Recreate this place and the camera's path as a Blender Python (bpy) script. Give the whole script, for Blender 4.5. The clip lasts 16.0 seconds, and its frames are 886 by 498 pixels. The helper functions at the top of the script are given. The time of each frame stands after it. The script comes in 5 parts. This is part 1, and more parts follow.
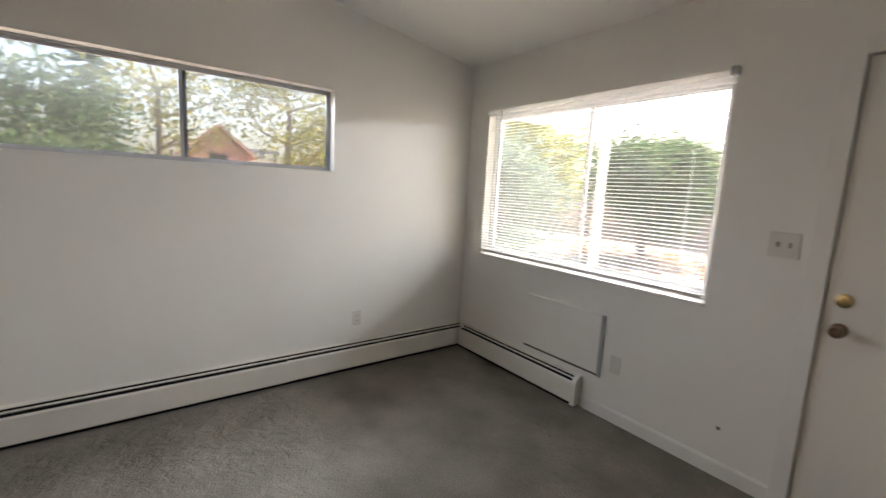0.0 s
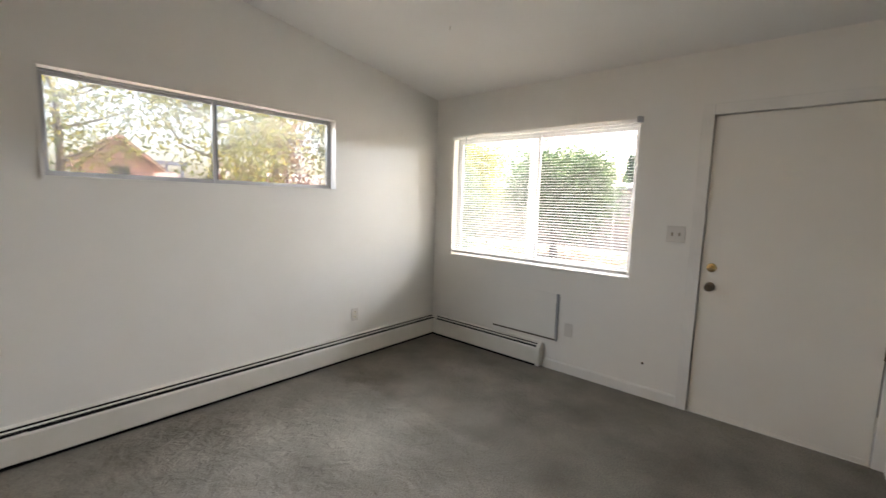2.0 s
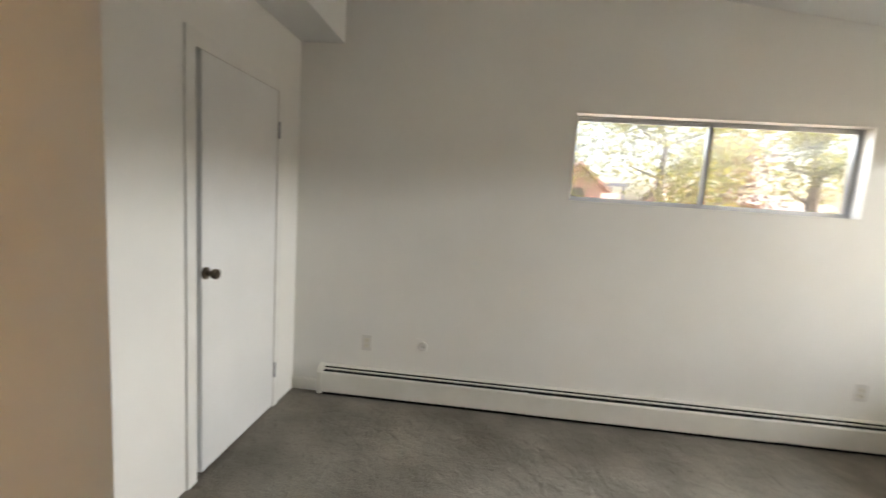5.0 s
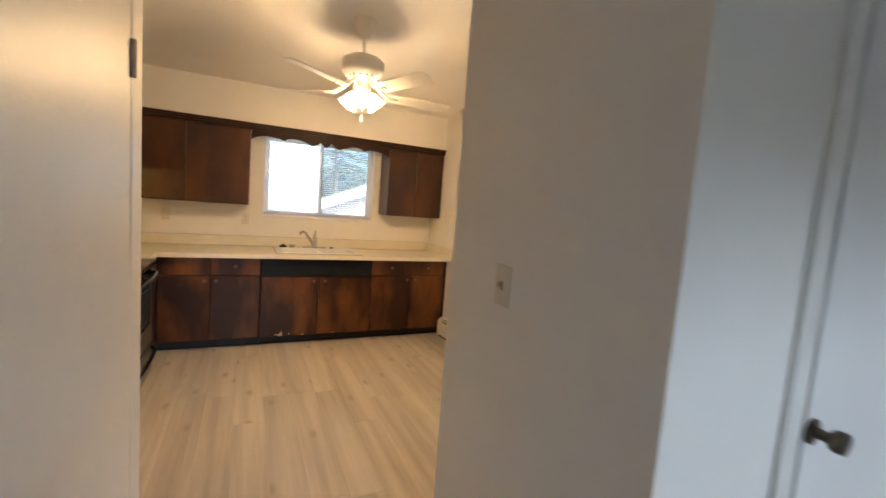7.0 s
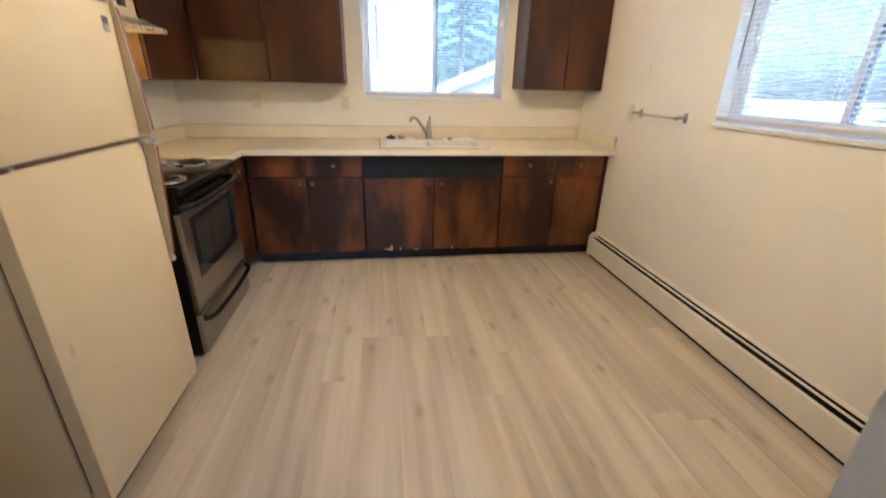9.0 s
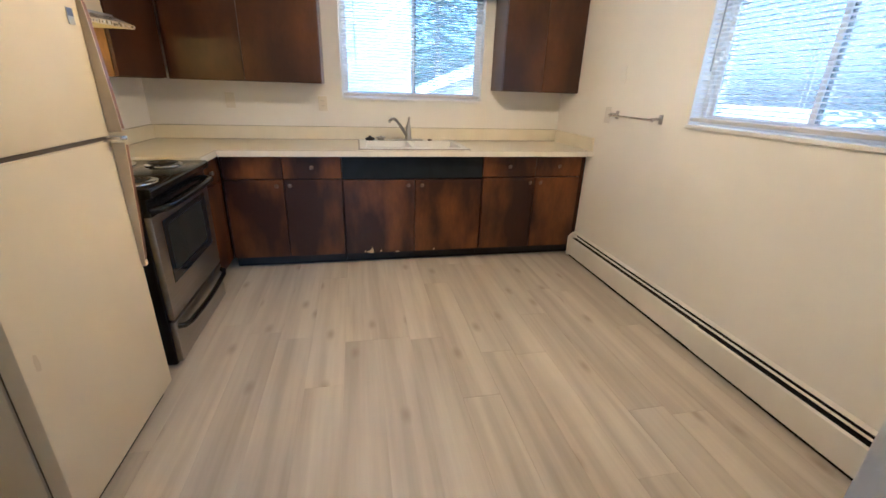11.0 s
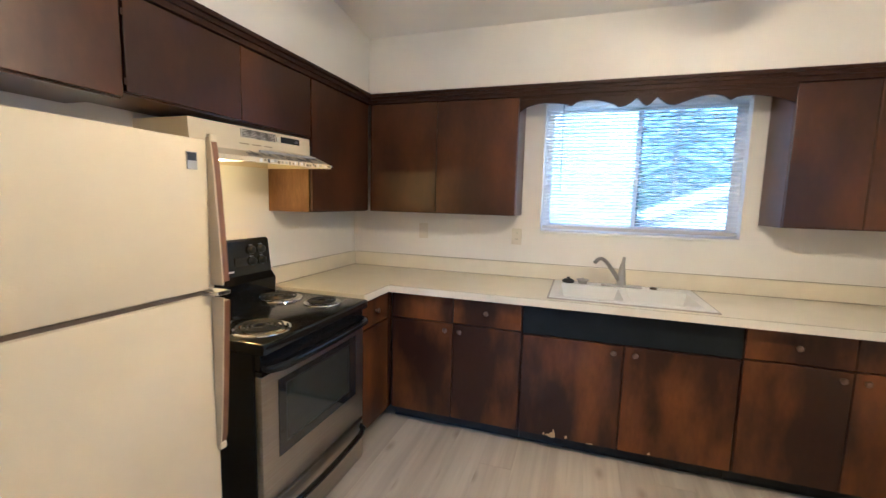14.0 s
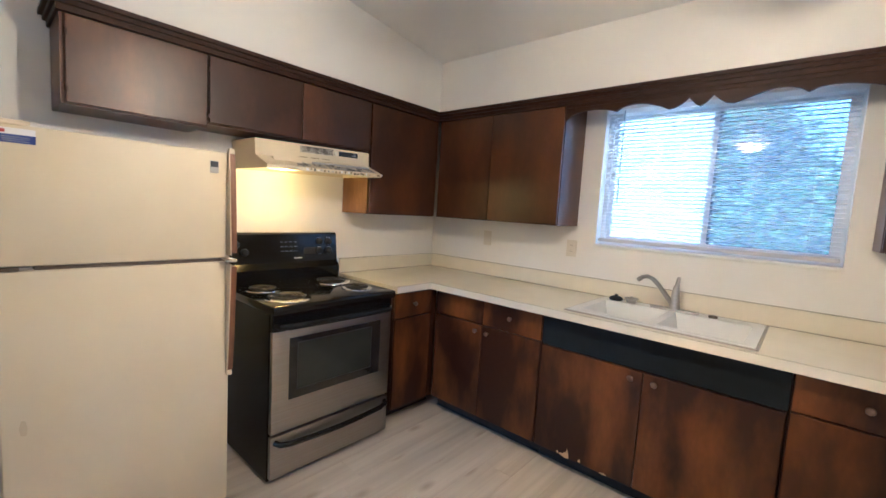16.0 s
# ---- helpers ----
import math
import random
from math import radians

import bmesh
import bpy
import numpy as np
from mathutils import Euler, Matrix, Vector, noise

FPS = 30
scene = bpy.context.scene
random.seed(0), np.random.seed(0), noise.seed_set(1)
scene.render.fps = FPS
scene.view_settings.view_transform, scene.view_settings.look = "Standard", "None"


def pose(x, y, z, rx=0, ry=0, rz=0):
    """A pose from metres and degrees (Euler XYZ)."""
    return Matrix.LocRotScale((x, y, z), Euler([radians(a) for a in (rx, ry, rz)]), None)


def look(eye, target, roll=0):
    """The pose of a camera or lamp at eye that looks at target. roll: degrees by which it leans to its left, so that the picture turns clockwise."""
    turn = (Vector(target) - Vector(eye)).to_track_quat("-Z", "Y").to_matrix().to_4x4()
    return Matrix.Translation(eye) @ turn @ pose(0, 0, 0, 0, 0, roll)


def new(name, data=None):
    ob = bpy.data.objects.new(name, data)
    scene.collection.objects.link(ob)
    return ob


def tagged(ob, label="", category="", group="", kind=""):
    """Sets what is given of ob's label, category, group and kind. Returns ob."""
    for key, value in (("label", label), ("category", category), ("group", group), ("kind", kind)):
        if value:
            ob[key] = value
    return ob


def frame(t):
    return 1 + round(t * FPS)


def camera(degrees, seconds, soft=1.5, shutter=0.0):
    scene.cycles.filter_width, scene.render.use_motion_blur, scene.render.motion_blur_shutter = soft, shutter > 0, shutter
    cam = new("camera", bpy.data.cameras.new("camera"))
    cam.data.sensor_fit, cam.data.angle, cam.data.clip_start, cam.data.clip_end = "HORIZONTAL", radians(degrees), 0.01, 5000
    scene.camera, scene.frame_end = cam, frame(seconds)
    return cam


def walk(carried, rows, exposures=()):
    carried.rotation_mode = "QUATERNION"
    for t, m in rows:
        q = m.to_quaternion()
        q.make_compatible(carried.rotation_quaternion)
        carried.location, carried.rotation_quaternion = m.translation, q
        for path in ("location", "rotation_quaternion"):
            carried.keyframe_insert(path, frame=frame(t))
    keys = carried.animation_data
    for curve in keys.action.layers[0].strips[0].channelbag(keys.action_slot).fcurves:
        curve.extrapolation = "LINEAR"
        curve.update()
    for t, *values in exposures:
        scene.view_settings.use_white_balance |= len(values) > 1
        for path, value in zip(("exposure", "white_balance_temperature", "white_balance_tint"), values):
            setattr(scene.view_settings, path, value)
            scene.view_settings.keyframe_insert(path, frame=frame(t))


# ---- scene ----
cam = camera(93.7, 16.0, shutter=0.4)
PATH = [
    (0, (-2.395, -2.88, 1.415), (-1.207, -1.296, 1.131), 3.0),
    (0.5, (-2.666, -2.856, 1.439), (-1.164, -1.562, 1.173), 2.7),
    (1, (-2.863, -2.946, 1.449), (-1.229, -1.825, 1.18), 2.1),
    (1.5, (-3.089, -3.003, 1.435), (-1.49, -1.832, 1.165), 1.5),
    (2, (-3.272, -2.99, 1.427), (-1.777, -1.681, 1.198), 1.7),
    (2.5, (-3.479, -2.962, 1.414), (-2.058, -1.57, 1.199), 1.9),
    (3, (-3.594, -2.947, 1.424), (-2.255, -1.48, 1.192), 2.1),
    (3.2, (-3.617, -2.972, 1.406), (-2.346, -1.444, 1.182), 2.3),
    (5.3, (-3.555, -2.727, 1.451), (-4.031, -0.801, 1.203), 3.8),
    (5.5, (-3.613, -2.66, 1.441), (-4.289, -0.793, 1.197), 3.7),
    (6, (-3.872, -2.476, 1.455), (-5.081, -0.898, 1.241), 3.6),
    (6.5, (-4.122, -2.253, 1.446), (-5.727, -1.07, 1.281), 4.0),
    (7, (-4.408, -2.137, 1.456), (-6.204, -1.278, 1.264), 4.4),
    (7.5, (-4.811, -2.068, 1.466), (-6.698, -1.46, 1.205), 4.0),
    (8, (-5.127, -1.915, 1.413), (-7.074, -1.587, 1.094), 2.8),
    (8.5, (-5.362, -1.832, 1.415), (-7.271, -1.602, 0.865), 1.7),
    (9, (-5.485, -1.852, 1.361), (-7.324, -1.576, 0.623), 1.4),
    (9.2, (-5.513, -1.851, 1.344), (-7.308, -1.553, 0.514), 1.6),
    (11.3, (-5.499, -1.885, 1.349), (-7.336, -1.458, 0.683), 2.2),
    (11.5, (-5.46, -1.879, 1.388), (-7.339, -1.475, 0.834), 2.1),
    (12, (-5.448, -1.906, 1.431), (-7.399, -1.626, 1.093), 1.6),
    (12.5, (-5.595, -1.833, 1.437), (-7.58, -1.861, 1.194), 1.1),
    (13, (-5.784, -1.794, 1.444), (-7.746, -2.106, 1.211), 0.7),
    (13.5, (-6.048, -1.822, 1.436), (-7.978, -2.302, 1.222), 1.1),
    (14, (-6.296, -1.721, 1.426), (-8.184, -2.342, 1.2), 1.5),
    (14.5, (-6.493, -1.48, 1.388), (-8.252, -2.398, 1.139), 2.1),
    (15, (-6.497, -1.333, 1.365), (-8.167, -2.405, 1.116), 3.0),
    (15.5, (-6.461, -1.124, 1.378), (-8.064, -2.294, 1.129), 3.5),
    (16, (-6.532, -0.931, 1.403), (-8.028, -2.245, 1.217), 3.4),
]

# seconds, stops, kelvin, tint
EXPOSURES = [
    (0.0, 3.72, 7200, 18), (1.0, 3.88, 7250, 18), (2.0, 4.0, 7200, 17), (3.2, 4.07, 7200, 17), (5.3, 4.26, 7600, 14), (6.0, 4.02, 7250, 16), (6.5, 3.96, 6750, 15), (7.0, 3.92, 5950, 12),
    (8.0, 4.08, 4950, 9), (9.2, 4.1, 4760, 8), (11.3, 4.02, 4450, 8), (12.0, 3.93, 4330, 8), (13.0, 4.15, 4300, 8), (14.5, 4.18, 4270, 8), (16.0, 4.15, 4200, 9),
]
walk(cam, [(t, look(eye, goal, roll)) for t, eye, goal, roll in PATH], EXPOSURES)

# ---------------------------------------------------------------- light
world = bpy.data.worlds.new("sky")
scene.world = world
world.use_nodes = True
_n = world.node_tree.nodes
_sky = _n.new("ShaderNodeTexSky")
_sky.sky_type, _sky.sun_disc = "NISHITA", False
_sky.sun_elevation, _sky.sun_rotation = radians(50), radians(96)
_sky.air_density, _sky.dust_density = 1.0, 5.0
world.node_tree.links.new(_sky.outputs[0], _n["Background"].inputs[0])
_n["Background"].inputs[1].default_value = 0.15

sun = new("sun", bpy.data.lights.new("sun", "SUN"))
sun.data.energy, sun.data.angle, sun.data.color = 3.4, radians(0.6), (1.0, 0.95, 0.87)
# from the east, high over the porch roof
sun.matrix_world = look((20, -2.1, 24), (0, 0, 0))


def lamp(name, place, watts, colour, radius):
    ob = new(name, bpy.data.lights.new(name, "POINT"))
    ob.data.energy, ob.data.color, ob.data.shadow_soft_size = watts, colour, radius
    ob.location = place
    return ob


FAN = (-7.42, -1.425)
for _a in (100, 220, 340):
    lamp("fan_bulb", (FAN[0] + 0.06 * math.cos(radians(_a)), FAN[1] + 0.06 * math.sin(radians(_a)), 2.13), 1.7, (1.0, 0.64, 0.30), 0.03)
lamp("hood_bulb", (-7.72, -3.22, 1.562), 0.40, (1.0, 0.56, 0.12), 0.025)


def sky_fill(place, heading, pitch, width, height, watts):
    """An added area lamp that stands in for sky light at an opening."""
    ob = new("sky_fill", bpy.data.lights.new("sky_fill", "AREA"))
    d = ob.data
    d.shape, d.size, d.size_y, d.energy, d.color = "RECTANGLE", width, height, watts, (0.72, 0.86, 1.0)
    d.spread = radians(120)
    ob.matrix_world = pose(*place, pitch, 0, heading)


# added lamps: porch's open side just under the canopy's edge, and strip window's head
sky_fill((2.10, -1.15, 2.23), 90, 60, 2.6, 0.19, 9.5)
sky_fill((-2.12, 0.20, 1.97), 180, 52, 1.7, 0.14, 1.2)

# ---------------------------------------------------------------- materials


def mat(name, colour, rough=0.6, metal=0.0, second=None, scale=4.0, detail=5.0, stretch=(1, 1, 1), bump=0.0, bump_scale=120.0,
        grain=0.0, grain_scale=60.0, spread=(0.35, 0.65), coat=0.0, rough_var=0.0, random_var=0.0, spec=0.5, lumps=0.0,
        lump_scale=14.0, lump_depth=0.03):
    """Base colour mixed with a second one by soft noise, finer grain, fine relief, coarse lumps."""
    m = bpy.data.materials.new(name)
    m.use_nodes = True
    t = m.node_tree
    n, link = t.nodes, t.links.new
    b = n["Principled BSDF"]
    b.inputs["Roughness"].default_value, b.inputs["Metallic"].default_value = rough, metal
    b.inputs["Coat Weight"].default_value = coat
    b.inputs["Specular IOR Level"].default_value = spec
    coord, mapping = n.new("ShaderNodeTexCoord"), n.new("ShaderNodeMapping")
    mapping.inputs["Scale"].default_value = stretch
    link(coord.outputs["Object"], mapping.inputs[0])
    if random_var:
        info, off = n.new("ShaderNodeObjectInfo"), n.new("ShaderNodeVectorMath")
        off.operation = "SCALE"
        off.inputs[0].default_value = (37, 53, 11)
        link(info.outputs["Random"], off.inputs[3])
        link(off.outputs[0], mapping.inputs["Location"])
    noise1 = n.new("ShaderNodeTexNoise")
    noise1.inputs["Scale"].default_value, noise1.inputs["Detail"].default_value = scale, detail
    link(mapping.outputs[0], noise1.inputs[0])
    ramp = n.new("ShaderNodeMapRange")
    ramp.inputs[1].default_value, ramp.inputs[2].default_value = spread
    link(noise1.outputs[0], ramp.inputs[0])
    mix = n.new("ShaderNodeMix")
    mix.data_type = "RGBA"
    mix.inputs[6].default_value = (*colour, 1)
    mix.inputs[7].default_value = (*(second or [c * 0.93 for c in colour]), 1)
    link(ramp.outputs[0], mix.inputs[0])
    out = mix.outputs[2]
    if grain:
        fine = n.new("ShaderNodeTexNoise")
        fine.inputs["Scale"].default_value, fine.inputs["Detail"].default_value = grain_scale, 3
        link(mapping.outputs[0], fine.inputs[0])
        over = n.new("ShaderNodeMix")
        over.data_type, over.blend_type = "RGBA", "OVERLAY"
        over.inputs[0].default_value = grain
        link(out, over.inputs[6])
        link(fine.outputs[0], over.inputs[7])
        out = over.outputs[2]
    if random_var:
        hsv = n.new("ShaderNodeHueSaturation")
        rng = n.new("ShaderNodeMapRange")
        rng.inputs[3].default_value, rng.inputs[4].default_value = 1 - random_var, 1 + random_var
        link(info.outputs["Random"], rng.inputs[0])
        link(rng.outputs[0], hsv.inputs["Value"])
        link(out, hsv.inputs["Color"])
        out = hsv.outputs[0]
    link(out, b.inputs["Base Color"])
    if rough_var:
        rr = n.new("ShaderNodeMapRange")
        rr.inputs[3].default_value, rr.inputs[4].default_value = rough - rough_var, rough + rough_var
        link(noise1.outputs[0], rr.inputs[0])
        link(rr.outputs[0], b.inputs["Roughness"])
    if bump:
        bn, bp = n.new("ShaderNodeTexNoise"), n.new("ShaderNodeBump")
        bn.inputs["Scale"].default_value, bn.inputs["Detail"].default_value = bump_scale, 4
        bp.inputs["Strength"].default_value, bp.inputs["Distance"].default_value = bump, 0.01
        link(mapping.outputs[0], bn.inputs[0])
        link(bn.outputs[0], bp.inputs["Height"])
        link(bp.outputs[0], b.inputs["Normal"])
        if lumps:
            ln, lp = n.new("ShaderNodeTexNoise"), n.new("ShaderNodeBump")
            ln.inputs["Scale"].default_value, ln.inputs["Detail"].default_value, ln.inputs["Distortion"].default_value = lump_scale, 3, 0.6
            lp.inputs["Strength"].default_value, lp.inputs["Distance"].default_value = lumps, lump_depth
            link(mapping.outputs[0], ln.inputs[0])
            link(ln.outputs[0], lp.inputs["Height"])
            link(lp.outputs[0], bp.inputs["Normal"])
    return m


def glow(name, colour, strength):
    m = mat(name, colour, 0.4)
    b = m.node_tree.nodes["Principled BSDF"]
    b.inputs["Emission Color"].default_value, b.inputs["Emission Strength"].default_value = (*colour, 1), strength
    return m


def glass(name, tint=(1, 1, 1), rough=0.0, haziness=0.009):
    """Thin pane: glossy by Fresnel; tint dims the view behind, some whitish haze mixed in."""
    m = bpy.data.materials.new(name)
    m.use_nodes = True
    t = m.node_tree
    t.nodes.remove(t.nodes["Principled BSDF"])
    clear, gloss, mix, facing, power, fr = (t.nodes.new("ShaderNode" + k) for k in ("BsdfTransparent", "BsdfGlossy", "MixShader", "LayerWeight", "Math", "Math"))
    power.operation, fr.operation = "POWER", "MULTIPLY_ADD"
    power.inputs[1].default_value = 5.0
    fr.inputs[1].default_value, fr.inputs[2].default_value = 0.8, 0.035
    t.links.new(facing.outputs["Facing"], power.inputs[0])
    t.links.new(power.outputs[0], fr.inputs[0])
    clear.inputs[0].default_value = (*tint, 1)
    gloss.inputs["Roughness"].default_value = rough
    t.links.new(fr.outputs[0], mix.inputs[0])
    t.links.new(clear.outputs[0], mix.inputs[1])
    t.links.new(gloss.outputs[0], mix.inputs[2])
    veil, haze = t.nodes.new("ShaderNodeBsdfTranslucent"), t.nodes.new("ShaderNodeMixShader")
    veil.inputs[0].default_value, haze.inputs[0].default_value = (0.9, 0.9, 0.9, 1), haziness
    t.links.new(mix.outputs[0], haze.inputs[1])
    t.links.new(veil.outputs[0], haze.inputs[2])
    t.links.new(haze.outputs[0], t.nodes["Material Output"].inputs[0])
    return m


def leaf_mat(name, colour, second):
    """Leaf: diffuse and translucent, varied per leaf."""
    m = bpy.data.materials.new(name)
    m.use_nodes = True
    t = m.node_tree
    n, link = t.nodes, t.links.new
    n.remove(n["Principled BSDF"])
    geo, mix, dif, tra, add = (n.new("ShaderNode" + k) for k in ("NewGeometry", "Mix", "BsdfDiffuse", "BsdfTranslucent", "MixShader"))
    mix.data_type = "RGBA"
    mix.inputs[6].default_value, mix.inputs[7].default_value = (*colour, 1), (*second, 1)
    link(geo.outputs["Random Per Island"], mix.inputs[0])
    link(mix.outputs[2], dif.inputs[0])
    link(mix.outputs[2], tra.inputs[0])
    add.inputs[0].default_value = 0.45
    link(dif.outputs[0], add.inputs[1])
    link(tra.outputs[0], add.inputs[2])
    link(add.outputs[0], n["Material Output"].inputs[0])
    return m


WALL = mat("wall_paint", (0.80, 0.778, 0.735), 0.62, second=(0.77, 0.747, 0.703), scale=1.6, bump=0.12, bump_scale=220, grain=0.04, grain_scale=9)
WALL_K = mat("kitchen_wall_paint", (0.79, 0.765, 0.71), 0.5, second=(0.76, 0.735, 0.68), scale=1.8, bump=0.10, bump_scale=220, grain=0.04, grain_scale=9)
CEIL = mat("ceiling_paint", (0.80, 0.79, 0.765), 0.8, second=(0.77, 0.76, 0.735), scale=1.2, bump=0.25, bump_scale=160)
TRIM = mat("white_trim_paint", (0.78, 0.76, 0.72), 0.38, second=(0.73, 0.71, 0.67), scale=6, bump=0.05, bump_scale=90)
DOOR_W = mat("door_paint", (0.79, 0.755, 0.69), 0.42, second=(0.76, 0.725, 0.665), scale=2.5, bump=0.06, bump_scale=70, rough_var=0.06)
DOOR_C = mat("closet_door_paint", (0.76, 0.75, 0.73), 0.4, second=(0.72, 0.71, 0.69), scale=2.5, bump=0.06, bump_scale=70)
HEAT = mat("heater_enamel", (0.74, 0.71, 0.65), 0.35, second=(0.68, 0.65, 0.58), scale=5, bump=0.03, bump_scale=40)
FINS_SHADE = mat("heater_fins_and_shade", (0.012, 0.011, 0.010), 0.8, spec=0.1)
CARPET = mat("carpet", (0.165, 0.147, 0.122), 0.95, second=(0.275, 0.250, 0.212), scale=2.2, detail=12, spread=(0.32, 0.66), bump=1.0, bump_scale=110, grain=0.6,
             grain_scale=130, spec=0.1, lumps=0.9, lump_scale=13, lump_depth=0.025)


def plank_mat():
    """Printed wood plank: long pale and grey-brown streaks, fine grain, scattered knots; each plank shifted."""
    m = mat("vinyl_plank", (0.425, 0.372, 0.302), 0.42, second=(0.56, 0.50, 0.415), scale=1.35, detail=2, stretch=(0.42, 7.5, 1), spread=(0.36, 0.62), grain=0.09, grain_scale=9,
            bump=0.06, bump_scale=30, random_var=0.06, rough_var=0.07)
    t = m.node_tree
    n, link = t.nodes, t.links.new
    b = n["Principled BSDF"]
    base = b.inputs["Base Color"].links[0].from_socket
    where = next(x for x in n if x.bl_idname == "ShaderNodeMapping")
    info = next(x for x in n if x.bl_idname == "ShaderNodeObjectInfo")
    coord = next(x for x in n if x.bl_idname == "ShaderNodeTexCoord")
    shift, squeeze, cells = n.new("ShaderNodeVectorMath"), n.new("ShaderNodeMapping"), n.new("ShaderNodeTexVoronoi")
    shift.operation = "SCALE"
    shift.inputs[0].default_value = (17, 29, 0)
    link(info.outputs["Random"], shift.inputs[3])
    squeeze.inputs["Scale"].default_value = (1.7, 4.0, 1.0)
    link(coord.outputs["Object"], squeeze.inputs[0])
    link(shift.outputs[0], squeeze.inputs["Location"])
    cells.voronoi_dimensions = "2D"
    cells.inputs["Scale"].default_value = 0.9
    link(squeeze.outputs[0], cells.inputs[0])
    knot = n.new("ShaderNodeMapRange")
    knot.inputs[1].default_value, knot.inputs[2].default_value, knot.inputs[3].default_value, knot.inputs[4].default_value = 0.02, 0.11, 0.7, 0.0
    link(cells.outputs["Distance"], knot.inputs[0])
    dark = n.new("ShaderNodeTexNoise")
    dark.inputs["Scale"].default_value, dark.inputs["Detail"].default_value = 2.4, 3
    link(where.outputs[0], dark.inputs[0])
    streak = n.new("ShaderNodeMapRange")
    streak.inputs[1].default_value, streak.inputs[2].default_value, streak.inputs[4].default_value = 0.58, 0.78, 0.38
    link(dark.outputs[0], streak.inputs[0])
    both = n.new("ShaderNodeMath")
    both.operation = "MAXIMUM"
    link(knot.outputs[0], both.inputs[0])
    link(streak.outputs[0], both.inputs[1])
    over = n.new("ShaderNodeMix")
    over.data_type = "RGBA"
    over.inputs[7].default_value = (0.30, 0.235, 0.17, 1)
    link(both.outputs[0], over.inputs[0])
    link(base, over.inputs[6])
    link(over.outputs[2], b.inputs["Base Color"])
    return m


PLANK = plank_mat()
JOINT = mat("plank_joint", (0.48, 0.415, 0.335), 0.6)
BASE_BLK = mat("black_cove_base", (0.050, 0.043, 0.036), 0.55, second=(0.040, 0.035, 0.030), scale=9)
KICK = mat("dark_cove_base", (0.024, 0.025, 0.026), 0.55, second=(0.016, 0.017, 0.018), scale=8, spec=0.25)
WOOD = mat("dark_stained_plywood", (0.026, 0.0080, 0.0030), 0.33, second=(0.22, 0.074, 0.014), scale=2.1, detail=9, stretch=(1.9, 1.9, 0.75), spread=(0.44, 0.80), bump=0.05,
           bump_scale=70, grain=0.22, grain_scale=30, rough_var=0.05, random_var=0.06, spec=0.35)
WOOD_UP = mat("dark_upper_plywood", (0.034, 0.0105, 0.0036), 0.36, second=(0.15, 0.050, 0.010), scale=1.6, detail=8, stretch=(1.6, 1.6, 0.7), spread=(0.43, 0.88), bump=0.04,
              bump_scale=50, grain=0.2, grain_scale=30, rough_var=0.05, random_var=0.06, spec=0.45)
WOOD_D = mat("dark_moulding", (0.024, 0.010, 0.0055), 0.5, second=(0.038, 0.015, 0.007), scale=8, spec=0.2)
WOOD_RAW = mat("worn_golden_plywood", (0.26, 0.13, 0.03), 0.42, second=(0.14, 0.062, 0.016), scale=5, stretch=(2, 2, 0.5), grain=0.3)
CHIP = mat("bare_plywood_chip", (0.62, 0.42, 0.20), 0.7)
PANEL_BLK = mat("dark_blue_black_panel", (0.008, 0.011, 0.014), 0.5, second=(0.013, 0.017, 0.021), scale=5, spec=0.2)
LAM = mat("cream_laminate", (0.74, 0.68, 0.53), 0.3, second=(0.70, 0.64, 0.49), scale=7, grain=0.05, grain_scale=300)
LAM_EDGE = mat("laminate_edge", (0.76, 0.72, 0.62), 0.35)
SEAM = mat("laminate_seam", (0.24, 0.19, 0.12), 0.6)
ALMOND = mat("almond_enamel", (0.66, 0.575, 0.415), 0.48, second=(0.63, 0.545, 0.385), scale=3, bump=0.06, bump_scale=260, spec=0.3)
ALMOND_D = mat("aged_almond", (0.55, 0.46, 0.31), 0.4, second=(0.48, 0.39, 0.25), scale=6)
GASKET = mat("brown_gasket", (0.10, 0.075, 0.05), 0.6)
HANDLE_WOOD = mat("woodgrain_handle", (0.19, 0.085, 0.035), 0.4, second=(0.12, 0.05, 0.02), scale=14, stretch=(4, 4, 0.6), grain=0.3)
CHROME = mat("chrome", (0.80, 0.79, 0.77), 0.09, metal=1.0)
STEEL = mat("stainless", (0.42, 0.385, 0.34), 0.34, metal=1.0, second=(0.37, 0.335, 0.29), scale=3, stretch=(1, 1, 40), grain=0.08)
BRUSHED = mat("brushed_nickel", (0.42, 0.40, 0.38), 0.3, metal=1.0)
BLACK = mat("black_enamel", (0.006, 0.006, 0.006), 0.14, second=(0.008, 0.008, 0.008), spec=0.35)
BLACK_S = mat("black_side_paint", (0.006, 0.006, 0.006), 0.45, spec=0.2)
BLACK_M = mat("black_plastic", (0.012, 0.012, 0.012), 0.35)
BLK_GLASS = mat("oven_glass", (0.012, 0.012, 0.012), 0.05, spec=0.8)
OVEN_IN = mat("oven_window", (0.030, 0.032, 0.027), 0.07, second=(0.022, 0.024, 0.02), spec=0.6)
COIL = mat("burner_coil", (0.03, 0.028, 0.027), 0.45, metal=0.5)
WHITE_E = mat("white_enamel", (0.72, 0.71, 0.68), 0.3, second=(0.68, 0.67, 0.64), scale=4)
PLATE = mat("ivory_plastic", (0.68, 0.63, 0.52), 0.4)
PLATE_W = mat("painted_plate", (0.66, 0.63, 0.585), 0.5)
SLOT = mat("outlet_slot", (0.10, 0.08, 0.06), 0.6)
